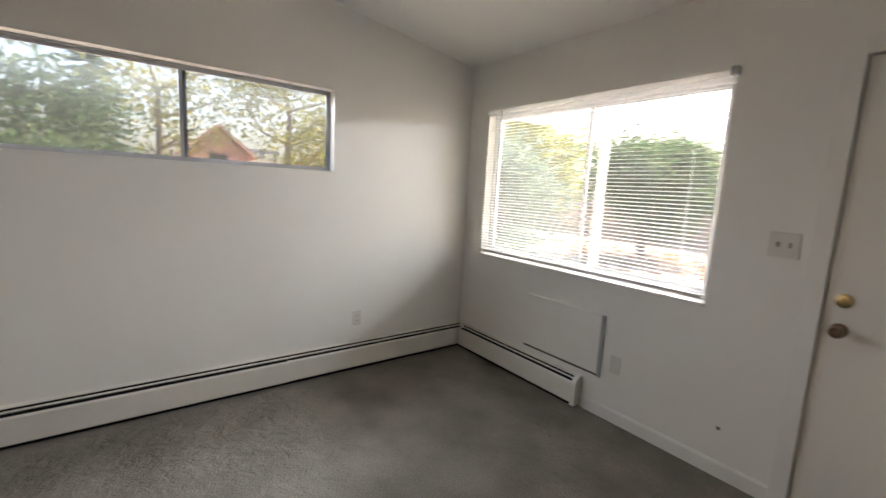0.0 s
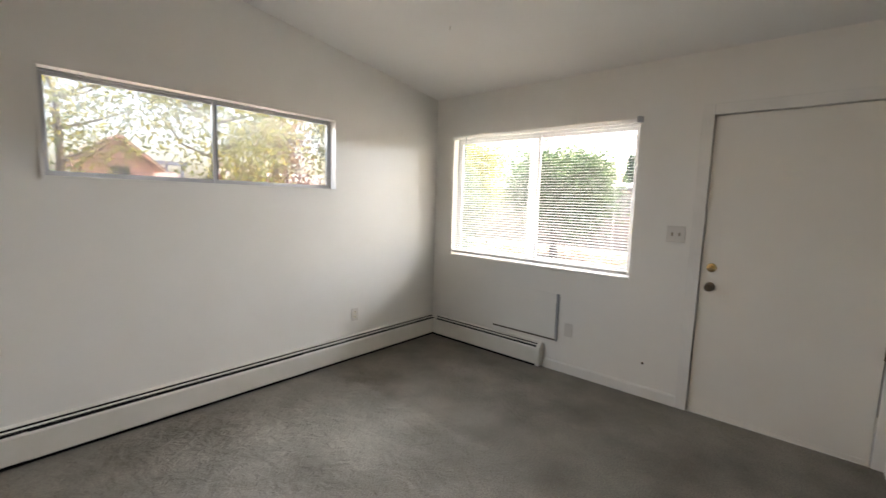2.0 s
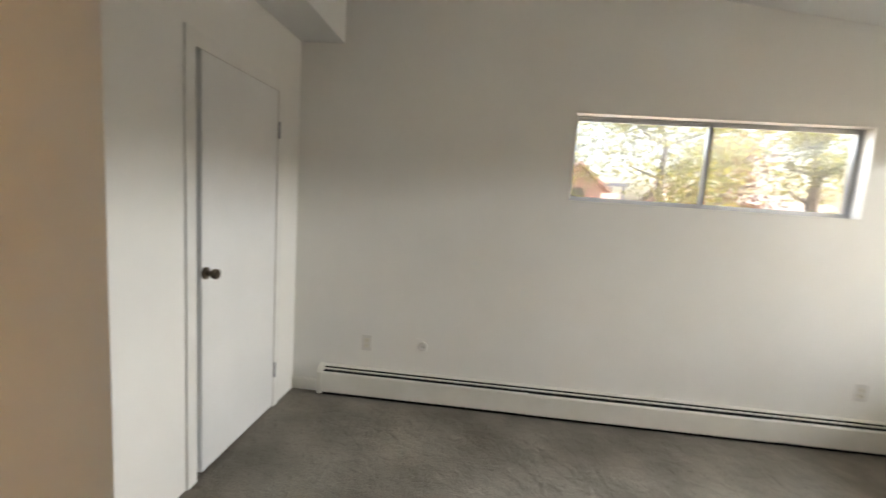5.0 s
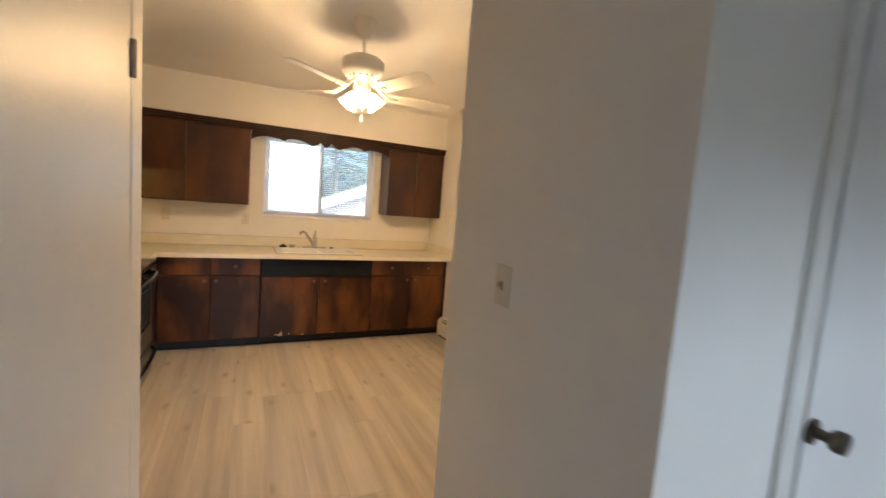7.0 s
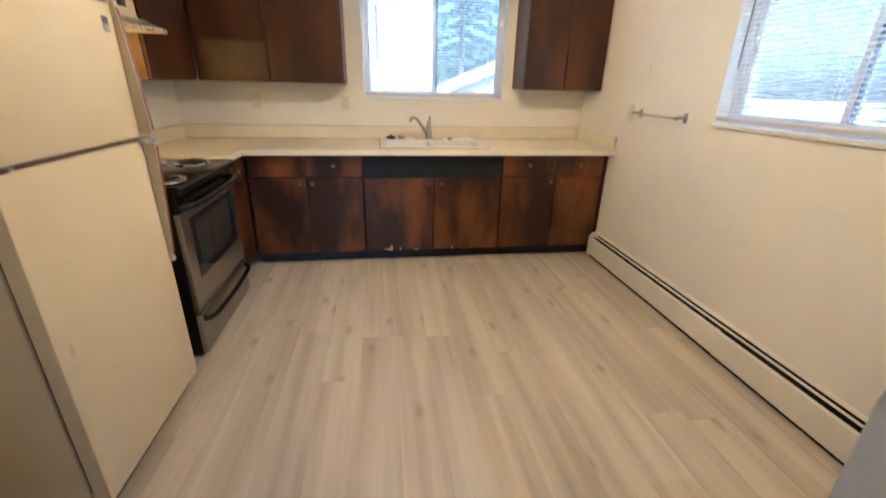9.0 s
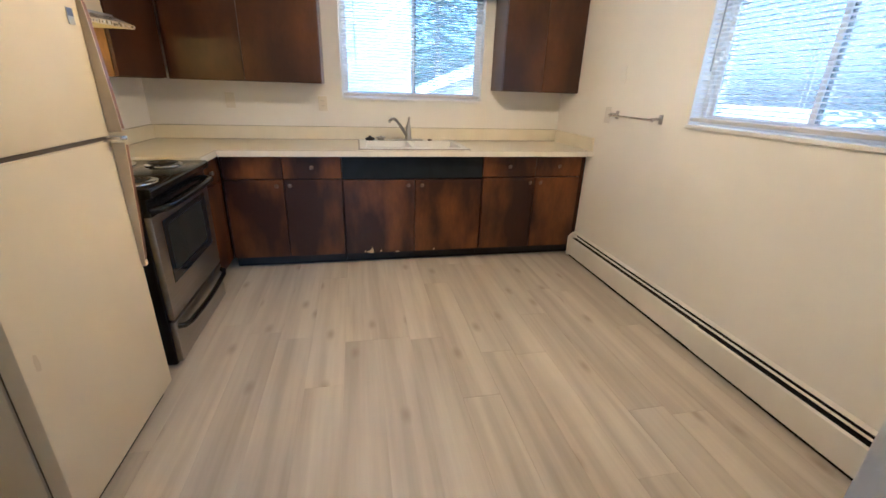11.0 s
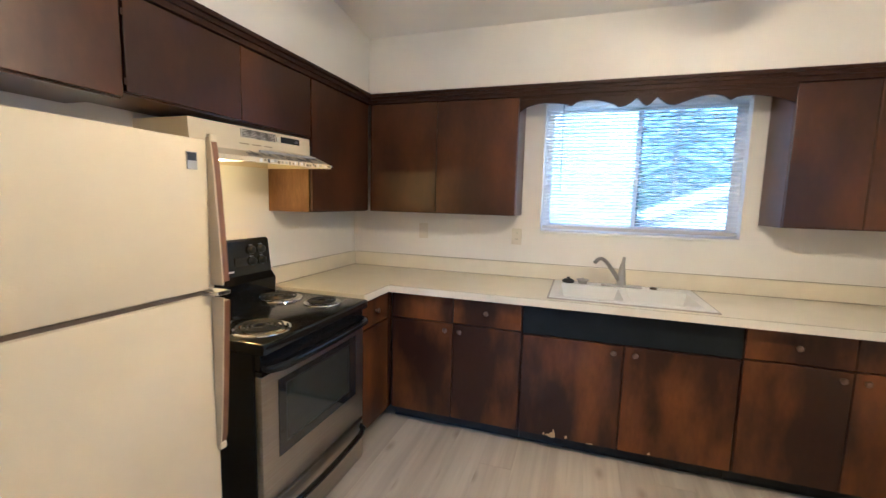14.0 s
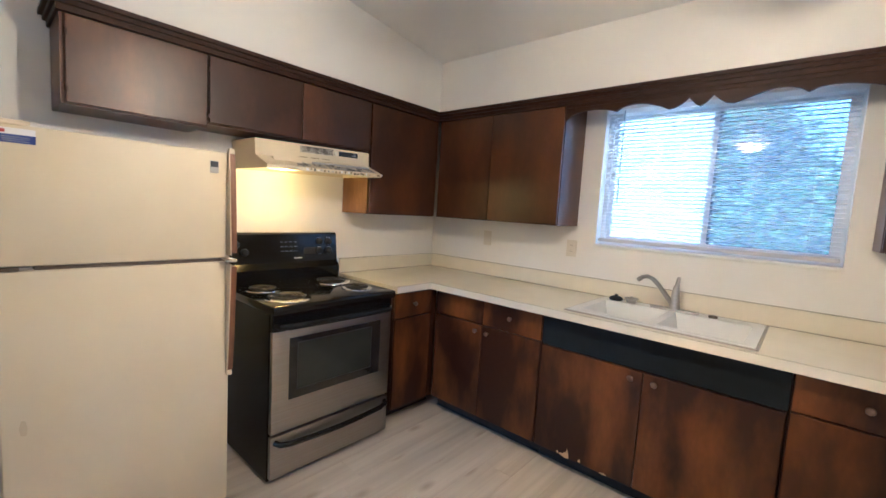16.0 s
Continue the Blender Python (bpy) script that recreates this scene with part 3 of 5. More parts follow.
def blind(face, wall, u, z, tilt, wand_u, label, bracket=None, rail=RAIL, gap=0.0225):
    """A horizontal slat blind just inside a wall plane."""
    ax = 0 if face[0] == "x" else 1
    sgn = 1 if face[1] == "+" else -1

    def P(w, uu, zz):
        return (wall + sgn * w, uu, zz) if ax == 0 else (uu, wall + sgn * w, zz)
    root = thing("window_blind", P(0, (u[0] + u[1]) / 2, z[0]), label, "blind", "slatted window blinds")
    part("headrail", boxes((P(0.004, u[0], z[1] - 0.028), P(0.034, u[1], z[1])), bevel=0.002), SLAT, root)
    part("bottom_rail", boxes((P(0.006, u[0] + 0.003, z[0]), P(0.030, u[1] - 0.003, z[0] + 0.020)), bevel=0.004), rail, root)
    mid, half = 0.018, 0.0125
    bm = bmesh.new()
    rows = []
    c, s = math.cos(radians(tilt)), math.sin(radians(tilt))
    for k in range(5):
        w = (k / 4 - 0.5) * 2 * half
        h = 0.0022 * (1 - (w / half) ** 2)
        rows.append((w * c - h * s, w * s + h * c))
    loops = []
    for uu in (u[0] + 0.006, u[1] - 0.006):
        loops.append([bm.verts.new(P(mid + w, uu, h)) for w, h in rows] + [bm.verts.new(P(mid + w, uu, h - 0.0007)) for w, h in rows[::-1]])
    k = len(loops[0])
    for i in range(k):
        bm.faces.new((loops[0][i], loops[0][(i + 1) % k], loops[1][(i + 1) % k], loops[1][i]))
    bm.faces.new(loops[0])
    bm.faces.new(loops[1][::-1])
    bmesh.ops.recalc_face_normals(bm, faces=bm.faces)
    zz = z[0] + 0.032
    first = None
    while zz < z[1] - 0.034:
        if first is None:
            first = part("slat", bm, SLAT, root)
            for v in first.data.vertices:
                v.co.z += root.location.z
            first.location.z = zz - z[0]
        else:
            ob = new("slat", first.data)
            ob.parent = root
            ob.location.z = zz - z[0]
        zz += gap
    for uu in (u[0] + 0.13, (u[0] + u[1]) / 2, u[1] - 0.13):
        bm = bmesh.new()
        rod(bm, P(0.0045, uu, z[0] + 0.012), P(0.0045, uu, z[1] - 0.03), 0.0009, segs=6)
        rod(bm, P(0.0315, uu, z[0] + 0.012), P(0.0315, uu, z[1] - 0.03), 0.0009, segs=6)
        part("ladder_cord", bm, SLAT, root)
    bm = bmesh.new()
    rod(bm, P(-0.004, wand_u, z[1] - 0.012), P(-0.010, wand_u + 0.004, z[0] + 0.30 * (z[1] - z[0])), 0.004, segs=8)
    part("tilt_wand", bm, WAND_GAP, root, "long clear tilt wand")
    for uu in bracket or ():
        part("bracket", boxes((P(-0.012, uu - 0.016, z[1] - 0.028), P(0.036, uu + 0.016, z[1] + 0.014)), bevel=0.003), GREY_P if face == "x+" else RAIL, root, "end bracket")
    return root


blind("x+", -0.036, (-1.995, -0.245), (0.918, 2.062), 8, -0.42, "white slatted blind lowered over the window", bracket=(-2.006,))
blind("x-", KW + 0.01, (-1.975, -0.81), (1.262, 2.095), -6, -1.87, "white slatted blind lowered over the sink window")
blind("y+", KN - 0.012, (-7.628, -6.43), (1.215, 2.058), -8, -7.545, "white slatted blind lowered over the kitchen window", bracket=(-7.635,))

# ---------------------------------------------------------------- doors


def knob(bm, place, axis, r=0.027, length=0.062):
    return lathe(bm, place, axis, [(r * 1.15, 0), (r * 1.15, 0.006), (r * 0.5, 0.010), (r * 0.45, length * 0.45), (r * 0.9, length * 0.62), (r, length * 0.8), (r * 0.9, length * 0.97), (r * 0.55, length)], 24)


front_door = thing("door_1", (0.02, -2.92, 0), "closed flush cream-painted front door", "door", kind="structure")
part("door_slab", boxes(((0.012, -3.379, 0.006), (0.057, -2.468, 2.034)), bevel=0.002), DOOR_W, front_door)
_dk = part("door_knob", knob(bmesh.new(), (0.012, -2.528, 0.905), (-1, 0, 0), 0.027, 0.066), BRONZE, front_door, "dark metal door knob", True)
bm = lathe(bmesh.new(), (0.012, -2.528, 1.035), (-1, 0, 0), [(0.031, 0), (0.030, 0.010), (0.024, 0.013), (0.020, 0.014)])
_db = part("deadbolt", bm, BRASS, front_door, "polished brass deadbolt", True)
part("thumb_turn", boxes(((-0.020, -2.540, 1.031), (-0.001, -2.516, 1.039)), bevel=0.002), BRASS, _db)
for _z in (0.25, 1.02, 1.80):
    part("hinge", rod(bmesh.new(), (0.008, -3.3815, _z - 0.045), (0.008, -3.3815, _z + 0.045), 0.006, segs=10), DOOR_W, front_door)
part("door_sweep", boxes(((0.006, -3.378, 0.004), (0.0115, -2.470, 0.030))), DOOR_W, front_door)
casing("trim_front_door", boxes(((-0.013, -2.462, 0.001), (-0.0005, -2.392, 2.108)), ((-0.013, -3.447, 0.001), (-0.0005, -3.385, 2.108)), ((-0.013, -3.3848, 2.04), (-0.0005, -2.4622, 2.108)), bevel=0.002),
       "white painted front door casing")
solid("trim_front_door_stop", boxes(((0.0575, -2.478, 0.001), (0.1585, -2.4625, 2.0395)), ((0.0575, -3.3845, 0.001), (0.1585, -3.369, 2.0395)), ((0.0575, -3.3688, 2.024), (0.1585, -2.4782, 2.0395))), TRIM, "door frame stop")
part("peeling_paint_edge", boxes(((0.0095, -3.384, 0.62), (0.0118, -3.376, 0.98)), ((0.0095, -3.384, 1.18), (0.0118, -3.378, 1.46))), DIRT, front_door)

closet_door = thing("door_2", (CX - 0.02, -0.67, 0), "white flush closet door standing slightly ajar", "door", kind="structure")
part("door_slab", boxes(((CX - 0.034, -0.998, 0.012), (CX + 0.001, -0.302, 2.032)), bevel=0.002), DOOR_C, closet_door)
part("door_knob", knob(bmesh.new(), (CX + 0.001, -0.972, 1.022), (1, 0, 0), 0.026, 0.064), BRONZE, closet_door, "dark bronze door knob", True)
for _z in (0.26, 1.80):
    part("hinge", rod(bmesh.new(), (CX + 0.012, -0.3, _z - 0.05), (CX + 0.012, -0.3, _z + 0.05), 0.007, segs=10), GREY_P, closet_door)
# grey strip that paints the shade in the gap beside the slab
part("gap_shade_strip", boxes(((CX - 0.09, -1.0415, 0.001), (CX - 0.030, -0.9985, 2.0395))), WAND_GAP, closet_door)
casing("trim_closet_door", boxes(((CX + 0.0005, -1.112, 0.001), (CX + 0.014, -1.050, 2.100)), ((CX + 0.0020, -0.3015, 0.001), (CX + 0.009, -0.235, 2.100)), ((CX + 0.0020, -1.0498, 2.031), (CX + 0.009, -0.3017, 2.100)), bevel=0.0015),
       "white painted closet door casing")

hall_door = thing("door_3", (-5.70, -2.42, 0), "white flush door standing open against the passage", "door", kind="structure")
part("door_slab", boxes(((-5.698, -2.440, 0.012), (-5.020, -2.404, 2.032)), bevel=0.002), DOOR_W, hall_door)
part("door_knob", knob(bmesh.new(), (-5.085, -2.404, 0.995), (0, 1, 0), 0.027, 0.066), OLD_BRASS, hall_door, "aged brass door knob", True)
part("door_knob", knob(bmesh.new(), (-5.085, -2.440, 0.995), (0, -1, 0), 0.027, 0.066), OLD_BRASS, hall_door, "aged brass door knob", True)
part("latch_plate", boxes(((-5.0202, -2.434, 0.965), (-5.0185, -2.410, 1.025))), OLD_BRASS, hall_door)
for _z in (0.25, 1.765):
    bm = rod(bmesh.new(), (-5.704, -2.398, _z - 0.045), (-5.704, -2.398, _z + 0.045), 0.0065, segs=10)
    box(bm, (-5.7098, -2.4295, _z - 0.045), (-5.699, -2.402, _z + 0.045))
    box(bm, (-5.742, -2.4297, _z - 0.045), (-5.7105, -2.4265, _z + 0.045))
    part("hinge", bm, BRUSHED, hall_door, "grey steel butt hinge")
solid("trim_passage_jamb", prism(bmesh.new(), [(-5.762, -2.4298), (-5.762, -2.418), (-5.775, -2.414), (-5.800, -2.414), (-5.806, -2.4298)], "z", 0.101, 2.6), TRIM, "white painted door stop on the jamb")

# ---------------------------------------------------------------- baseboard heaters


def heater(way, wall, u0, u1, seams, label, end_lo=True, end_hi=True):
    """A hydronic baseboard heater on a wall, 0.2 m high."""
    ax = 0 if way[0] == "x" else 1
    sgn = 1 if way[1] == "+" else -1

    def P(w, u, z):
        return (wall + sgn * w, u, z) if ax == 0 else (u, wall + sgn * w, z)
    root = thing("baseboard_heater", P(0, (u0 + u1) / 2, 0), label, "heater", "baseboard heaters")
    axis = "y" if ax == 0 else "x"

    def pr(outline, a, b):
        pts = [(wall + sgn * w, z) for w, z in outline]
        return prism(bmesh.new(), pts, axis, a, b)
    part("back_plate", pr([(0.001, 0.012), (0.005, 0.012), (0.005, 0.212), (0.001, 0.212)], u0, u1), HEAT, root)
    part("top_hood", pr([(0.005, 0.206), (0.026, 0.203), (0.026, 0.206), (0.005, 0.212)], u0, u1), HEAT, root)
    part("damper", pr([(0.037, 0.193), (0.047, 0.189), (0.047, 0.192), (0.037, 0.196)], u0, u1), HEAT, root)
    # fin block plus near-black strips that paint the shade in the slots and floor gap
    part("fins_and_shade", boxes((P(0.008, u0 + 0.004, 0.06), P(0.055, u1 - 0.004, 0.168)), (P(0.005, u0 + 0.002, 0.168), P(0.0065, u1 - 0.002, 0.202)), (P(0.05, u0 + 0.002, 0.002), P(0.054, u1 - 0.002, 0.05))), FINS_SHADE, root, "fins and backing strips, near-black for the shade inside")
    cuts = [u0, *seams, u1]
    for i, (a, b) in enumerate(zip(cuts, cuts[1:])):
        d = 0.005 * (i % 2)
        part("front_cover", pr([(0.058 + d, 0.030), (0.066 + d, 0.026), (0.068 + d, 0.034), (0.068 + d, 0.166), (0.060 + d, 0.176), (0.058 + d, 0.174)], a + 0.001, b - 0.001), HEAT, root)
    for s in seams:
        part("joint_strap", pr([(0.0695, 0.030), (0.0715, 0.030), (0.0715, 0.168), (0.062, 0.179), (0.0605, 0.178), (0.0695, 0.166)], s - 0.012, s + 0.012), HEAT, root)
    for on, e, q in ((end_lo, u0, u0 + 0.035), (end_hi, u1 - 0.035, u1)):
        if on:
            part("end_cap", pr([(0.002, 0.008), (0.071, 0.012), (0.072, 0.170), (0.058, 0.192), (0.034, 0.210), (0.002, 0.216)], e, q), HEAT, root)
    return root


heater("y-", 0.0, -4.64, -0.002, [-3.16, -1.57], "long off-white baseboard heater under the strip window", True, False)
heater("x-", 0.0, -1.335, -0.075, [], "short off-white baseboard heater under the window", True, False)
heater("y-", KN, -8.64, -5.72, [-7.16], "long off-white kitchen baseboard heater", True, False)

# ---------------------------------------------------------------- living room fixtures


def plate(way, wall, u, z, kind, label, name="wall_outlet", material=PLATE, gangs=1):
    """A switch or outlet plate on a wall."""
    ax = 0 if way[0] == "x" else 1
    sgn = 1 if way[1] == "+" else -1

    def P(w, uu, zz):
        return (wall + sgn * w, uu, zz) if ax == 0 else (uu, wall + sgn * w, zz)
    w = 0.035 + 0.023 * (gangs - 1)
    root = thing(name, P(0, u, z - 0.057), label, "switch" if kind == "switch" else "outlet")
    part("cover_plate", boxes((P(0.0005, u - w, z - 0.057), P(0.006, u + w, z + 0.057)), bevel=0.002), material, root)
    for g in range(gangs):
        c = u + (g - (gangs - 1) / 2) * 0.046
        if kind == "switch":
            part("toggle", boxes((P(0.006, c - 0.006, z - 0.012), P(0.0085, c + 0.006, z + 0.012)), (P(0.0085, c - 0.004, z - 0.002), P(0.018, c + 0.004, z + 0.010))), TOGGLE, root)
        elif kind == "outlet":
            for dz in (-0.02, 0.02):
                part("socket", boxes((P(0.006, c - 0.016, z + dz - 0.014), P(0.0075, c + 0.016, z + dz + 0.014)), bevel=0.0006), PLATE, root)
                for du in (-0.006, 0.006):
                    part("slot", boxes((P(0.0076, c + du - 0.0012, z + dz - 0.004), P(0.0082, c + du + 0.0012, z + dz + 0.006))), SLOT, root)
    return root


plate("y-", 0.0, -1.04, 0.392, "outlet", "painted wall outlet above the heater", material=PLATE_W)
plate("x-", 0.0, -1.557, 0.377, "blank", "painted-over outlet cover beside the panel", material=PLATE_W)
plate("x-", 0.0, -2.297, 1.244, "switch", "ivory double switch plate beside the front door", "light_switch", PLATE_W, gangs=2)
plate("y-", 0.0, -4.306, 0.396, "outlet", "ivory wall outlet above the heater", material=PLATE_W)
plate("y-", CY, -5.358, 1.258, "switch", "ivory single switch plate on the wall end", "light_switch", PLATE)
plate("x+", KW, -2.145, 1.195, "outlet", "ivory wall outlet above the counter")
plate("x+", KW, -2.85, 1.205, "blank", "ivory blank plate above the counter")
plate("y-", KN, -8.338, 1.467, "blank", "small painted wall plate", material=TRIM)
plate("y-", KN, -8.448, 1.195, "blank", "painted plate beside the towel bar", material=PLATE_W)

jack = thing("cable_plate", (-3.90, 0, 0.41), "round white cable grommet on the wall", "wall plate")
part("cover_plate", boxes(((-3.955, -0.004, 0.355), (-3.885, -0.0005, 0.46)), bevel=0.001), WALL, jack)
part("grommet", lathe(bmesh.new(), (-3.90, -0.004, 0.41), (0, -1, 0), [(0.032, 0), (0.034, 0.006), (0.030, 0.014), (0.018, 0.018), (0.012, 0.015)]), PLATE_W, jack, smooth=True)
part("hole", lathe(bmesh.new(), (-3.90, -0.0195, 0.41), (0, -1, 0), [(0.006, 0), (0.006, 0.002)], 12), SLOT, jack)

ac_panel = thing("access_panel", (0, -1.12, 0.255), "painted wall panel filling an old air-conditioner hole", "wall panel")
part("panel_board", boxes(((-0.007, -1.435, 0.272), (-0.0005, -0.80, 0.668)), bevel=0.001), WALL, ac_panel)
# grey and dark strips paint the shadow along the panel's right and bottom edges
part("edge_shade", boxes(((-0.013, -1.462, 0.255), (-0.0005, -1.440, 0.668)), bevel=0.001), GREY_P, ac_panel, "grey strip painting the shadow at the panel's right edge")
part("gap", boxes(((-0.0072, -1.439, 0.258), (-0.0004, -0.80, 0.2715))), SLOT, ac_panel)
nail = thing("nail_hole", (0, -2.152, 0.26), "small rusty screw head in the wall", "screw")
part("screw_head", lathe(bmesh.new(), (-0.0005, -2.152, 0.26), (-1, 0, 0), [(0.010, 0), (0.009, 0.003), (0.004, 0.005)], 12), BRONZE, nail)
hook = thing("ceiling_hook", (-1.05, -1.05, ceiling_z(-1.05)), "tiny hook screwed into the ceiling", "hook")
part("shank", rod(bmesh.new(), (-1.05, -1.05, ceiling_z(-1.05) - 0.022), (-1.05, -1.05, ceiling_z(-1.05) + 0.005), 0.004, segs=8), PLATE_W, hook)

# ---------------------------------------------------------------- kitchen cabinets
BF = -8.64           # face of the base doors
CARC = BF - 0.019    # cabinet box face


def cab_knob(bm, place, axis):
    return lathe(bm, place, axis, [(0.008, 0), (0.007, 0.008), (0.012, 0.013), (0.0155, 0.019), (0.013, 0.025), (0.006, 0.027)], 16)


def base_west(y0, y1, fronts, label, false_panel=None):
    """A base cabinet on the west wall. fronts: (part name, y0, y1, z0, z1, knob place or None)."""
    root = thing("base_cabinet", ((KW + CARC) / 2, (y0 + y1) / 2, 0), label, "cabinet", "dark base cabinets")
    part("body", boxes(((KW + 0.002, y0 + 0.001, 0.095), (CARC, y1 - 0.001, 0.785 if false_panel else 0.866))), WOOD_D, root)
    part("toe_kick", prism(bmesh.new(), [(KW + 0.1, 0.001), (-8.722, 0.001), (-8.731, 0.012), (-8.734, 0.094), (KW + 0.1, 0.094)], "y", y0 + 0.001, y1 - 0.001), KICK, root, "dark vinyl toe kick")
    for name, a, b, z0, z1, k in fronts:
        ob = part(name, boxes(((CARC + 0.001, a + 0.0025, z0), (BF, b - 0.0025, z1)), bevel=0.0025), WOOD, root)
        if k:
            part("knob", cab_knob(bmesh.new(), (BF, *k), (1, 0, 0)), KNOB, ob, "small dull metal knob", True)
    if false_panel:
        a, b = false_panel
        part("false_front", boxes(((CARC + 0.001, a + 0.001, 0.692), (BF - 0.004, b - 0.001, 0.864))), PANEL_BLK, root, "blue-black painted panel below the sink")
    return root


base_west(-2.83, -2.002, [("drawer_front", -2.815, -2.417, 0.700, 0.858, None), ("drawer_front", -2.417, -2.006, 0.700, 0.858, (-2.212, 0.782)),
                          ("door", -2.815, -2.417, 0.098, 0.692, (-2.462, 0.652)), ("door", -2.417, -2.006, 0.098, 0.692, (-2.372, 0.652))],
          "dark-stained plywood base cabinet with two drawers and doors")
_sink_base = base_west(-2.002, -0.922, [("door", -1.998, -1.460, 0.098, 0.684, (-1.512, 0.645)), ("door", -1.460, -0.926, 0.098, 0.684, (-1.405, 0.645))],
                       "dark-stained sink cabinet with chipped doors and a black panel", (-2.0, -0.924))
base_west(-0.922, KN - 0.002, [("drawer_front", -0.918, -0.479, 0.700, 0.858, (-0.705, 0.782)), ("drawer_front", -0.479, -0.085, 0.700, 0.858, (-0.285, 0.782)),
                               ("door", -0.918, -0.479, 0.098, 0.692, (-0.525, 0.652)), ("door", -0.479, -0.085, 0.098, 0.692, (-0.435, 0.652))],
          "dark-stained plywood base cabinet beside the heater wall")
# bare chips at the foot of the sink doors
random.seed(4)
for _y, _z, _w, _h in ((-1.852, 0.110, 0.006, 0.016), (-1.832, 0.108, 0.010, 0.012), (-1.802, 0.112, 0.016, 0.050), (-1.820, 0.106, 0.008, 0.022), (-1.728, 0.112, 0.007, 0.018), (-1.60, 0.101, 0.020, 0.008), (-1.30, 0.108, 0.007, 0.016)):
    _o = [(_y - _w, _z - _h * 0.3), (_y - _w * 0.3, _z - _h * 0.35), (_y + _w, _z - _h * 0.25), (_y + _w * 0.8, _z + _h * 0.2), (_y + _w * 0.2, _z + _h * 0.8), (_y - _w * 0.1, _z + _h * 0.3), (_y - _w * 0.8, _z + _h * 0.25)]
    part("bare_chip", prism(bmesh.new(), _o, "x", BF + 0.0002, BF + 0.0012), CHIP, _sink_base, "pale bare-wood chip")

corner = thing("base_cabinet", (-8.45, -3.1, 0), "dark narrow base cabinet between stove and corner", "cabinet", "dark base cabinets")
part("body", boxes(((CARC - 0.001, -3.44, 0.095), (-8.275, -2.851, 0.866))), WOOD_D, corner)
part("toe_kick", prism(bmesh.new(), [(-3.4, 0.001), (-2.938, 0.001), (-2.947, 0.012), (-2.95, 0.094), (-3.4, 0.094)], "x", -8.728, -8.275), KICK, corner)
part("corner_post", boxes(((BF - 0.018, -2.850, 0.097), (BF + 0.03, -2.833, 0.864)), bevel=0.002), WOOD, corner)
_d = part("drawer_front", boxes(((-8.605, -2.850, 0.700), (-8.279, -2.832, 0.858)), bevel=0.0025), WOOD, corner)
part("knob", cab_knob(bmesh.new(), (-8.44, -2.832, 0.782), (0, 1, 0)), BRUSHED, _d, smooth=True)
part("door", boxes(((-8.605, -2.850, 0.098), (-8.279, -2.832, 0.692)), bevel=0.0025), WOOD, corner)

UZ0, UZ1 = 1.348, 2.072
UF = -8.935


def upper_west(y0, y1, doors, z0, label):
    root = thing("wall_cabinet", (KW, (y0 + y1) / 2, z0), label, "cabinet", "dark wall cabinets")
    part("body", boxes(((KW + 0.002, y0 + 0.001, z0), (UF - 0.018, y1 - 0.001, 2.135))), WOOD_UP, root)
    for a, b in doors:
        part("door", boxes(((UF - 0.017, a + 0.002, z0 + 0.006), (UF, b - 0.002, UZ1)), bevel=0.0025), WOOD_UP, root)
    return root


upper_west(-3.150, -2.118, [(-3.13, -2.652), (-2.652, -2.120)], UZ0, "dark-stained wall cabinet in the corner over the counter")
upper_west(-0.715, KN - 0.002, [(-0.713, -0.375), (-0.375, -0.046)], 1.335, "dark-stained wall cabinet between window and wall")


def upper_south(x0, x1, doors, z0, label, raw_side=False):
    root = thing("wall_cabinet", ((x0 + x1) / 2, S, z0), label, "cabinet", "dark wall cabinets")
    part("body", boxes(((x0 + 0.001, S + 0.002, z0), (x1 - 0.001, -3.173, 2.135))), WOOD_UP, root)
    for a, b in doors:
        part("door", boxes(((a + 0.002, -3.172, z0 + 0.006), (b - 0.002, -3.155, UZ1)), bevel=0.0025), WOOD_UP, root)
    if raw_side:
        part("bare_side", boxes(((x1 - 0.0008, S + 0.003, z0 + 0.001), (x1 + 0.004, -3.173, 1.745))), WOOD_RAW, root, "worn golden plywood side panel")
    return root


upper_south(-7.298, -6.772, [(-7.295, -6.785)], 1.732, "dark-stained wall cabinet above the refrigerator")
upper_south(-8.284, -7.300, [(-8.282, -7.792), (-7.792, -7.302)], 1.752, "dark-stained wall cabinet with two doors above the hood")
upper_south(-8.934, -8.286, [(-8.934, -8.290)], UZ0, "dark-stained corner wall cabinet beside the hood", True)

crown = thing("crown_moulding", (UF, -3.155, 2.11), "dark stepped moulding along the cabinet tops", "moulding")
for _o, _z0, _z1 in ((0.010, 2.076, 2.100), (0.022, 2.100, 2.119), (0.036, 2.119, 2.138)):
    part("step", prism(bmesh.new(), [(UF - 0.017, KN - 0.001), (UF + _o, KN - 0.001), (UF + _o, -3.155 + _o), (-6.772 + _o, -3.155 + _o), (-6.772 + _o, S + 0.002), (-6.773, S + 0.002), (-6.773, -3.172), (UF - 0.017, -3.172)],
                       "z", _z0, _z1), WOOD_D, crown)
# hinges on the upper doors
for _x, _zz in ((-6.790, (1.79, 2.005)), (-7.299, (1.79, 2.005))):
    for _z in _zz:
        solid("cabinet_hinge", boxes(((_x - 0.005, -3.1548, _z - 0.012), (_x + 0.006, -3.151, _z + 0.010)), bevel=0.001), WOOD_D, "small dark cabinet hinge", "hinge", kind="thing")

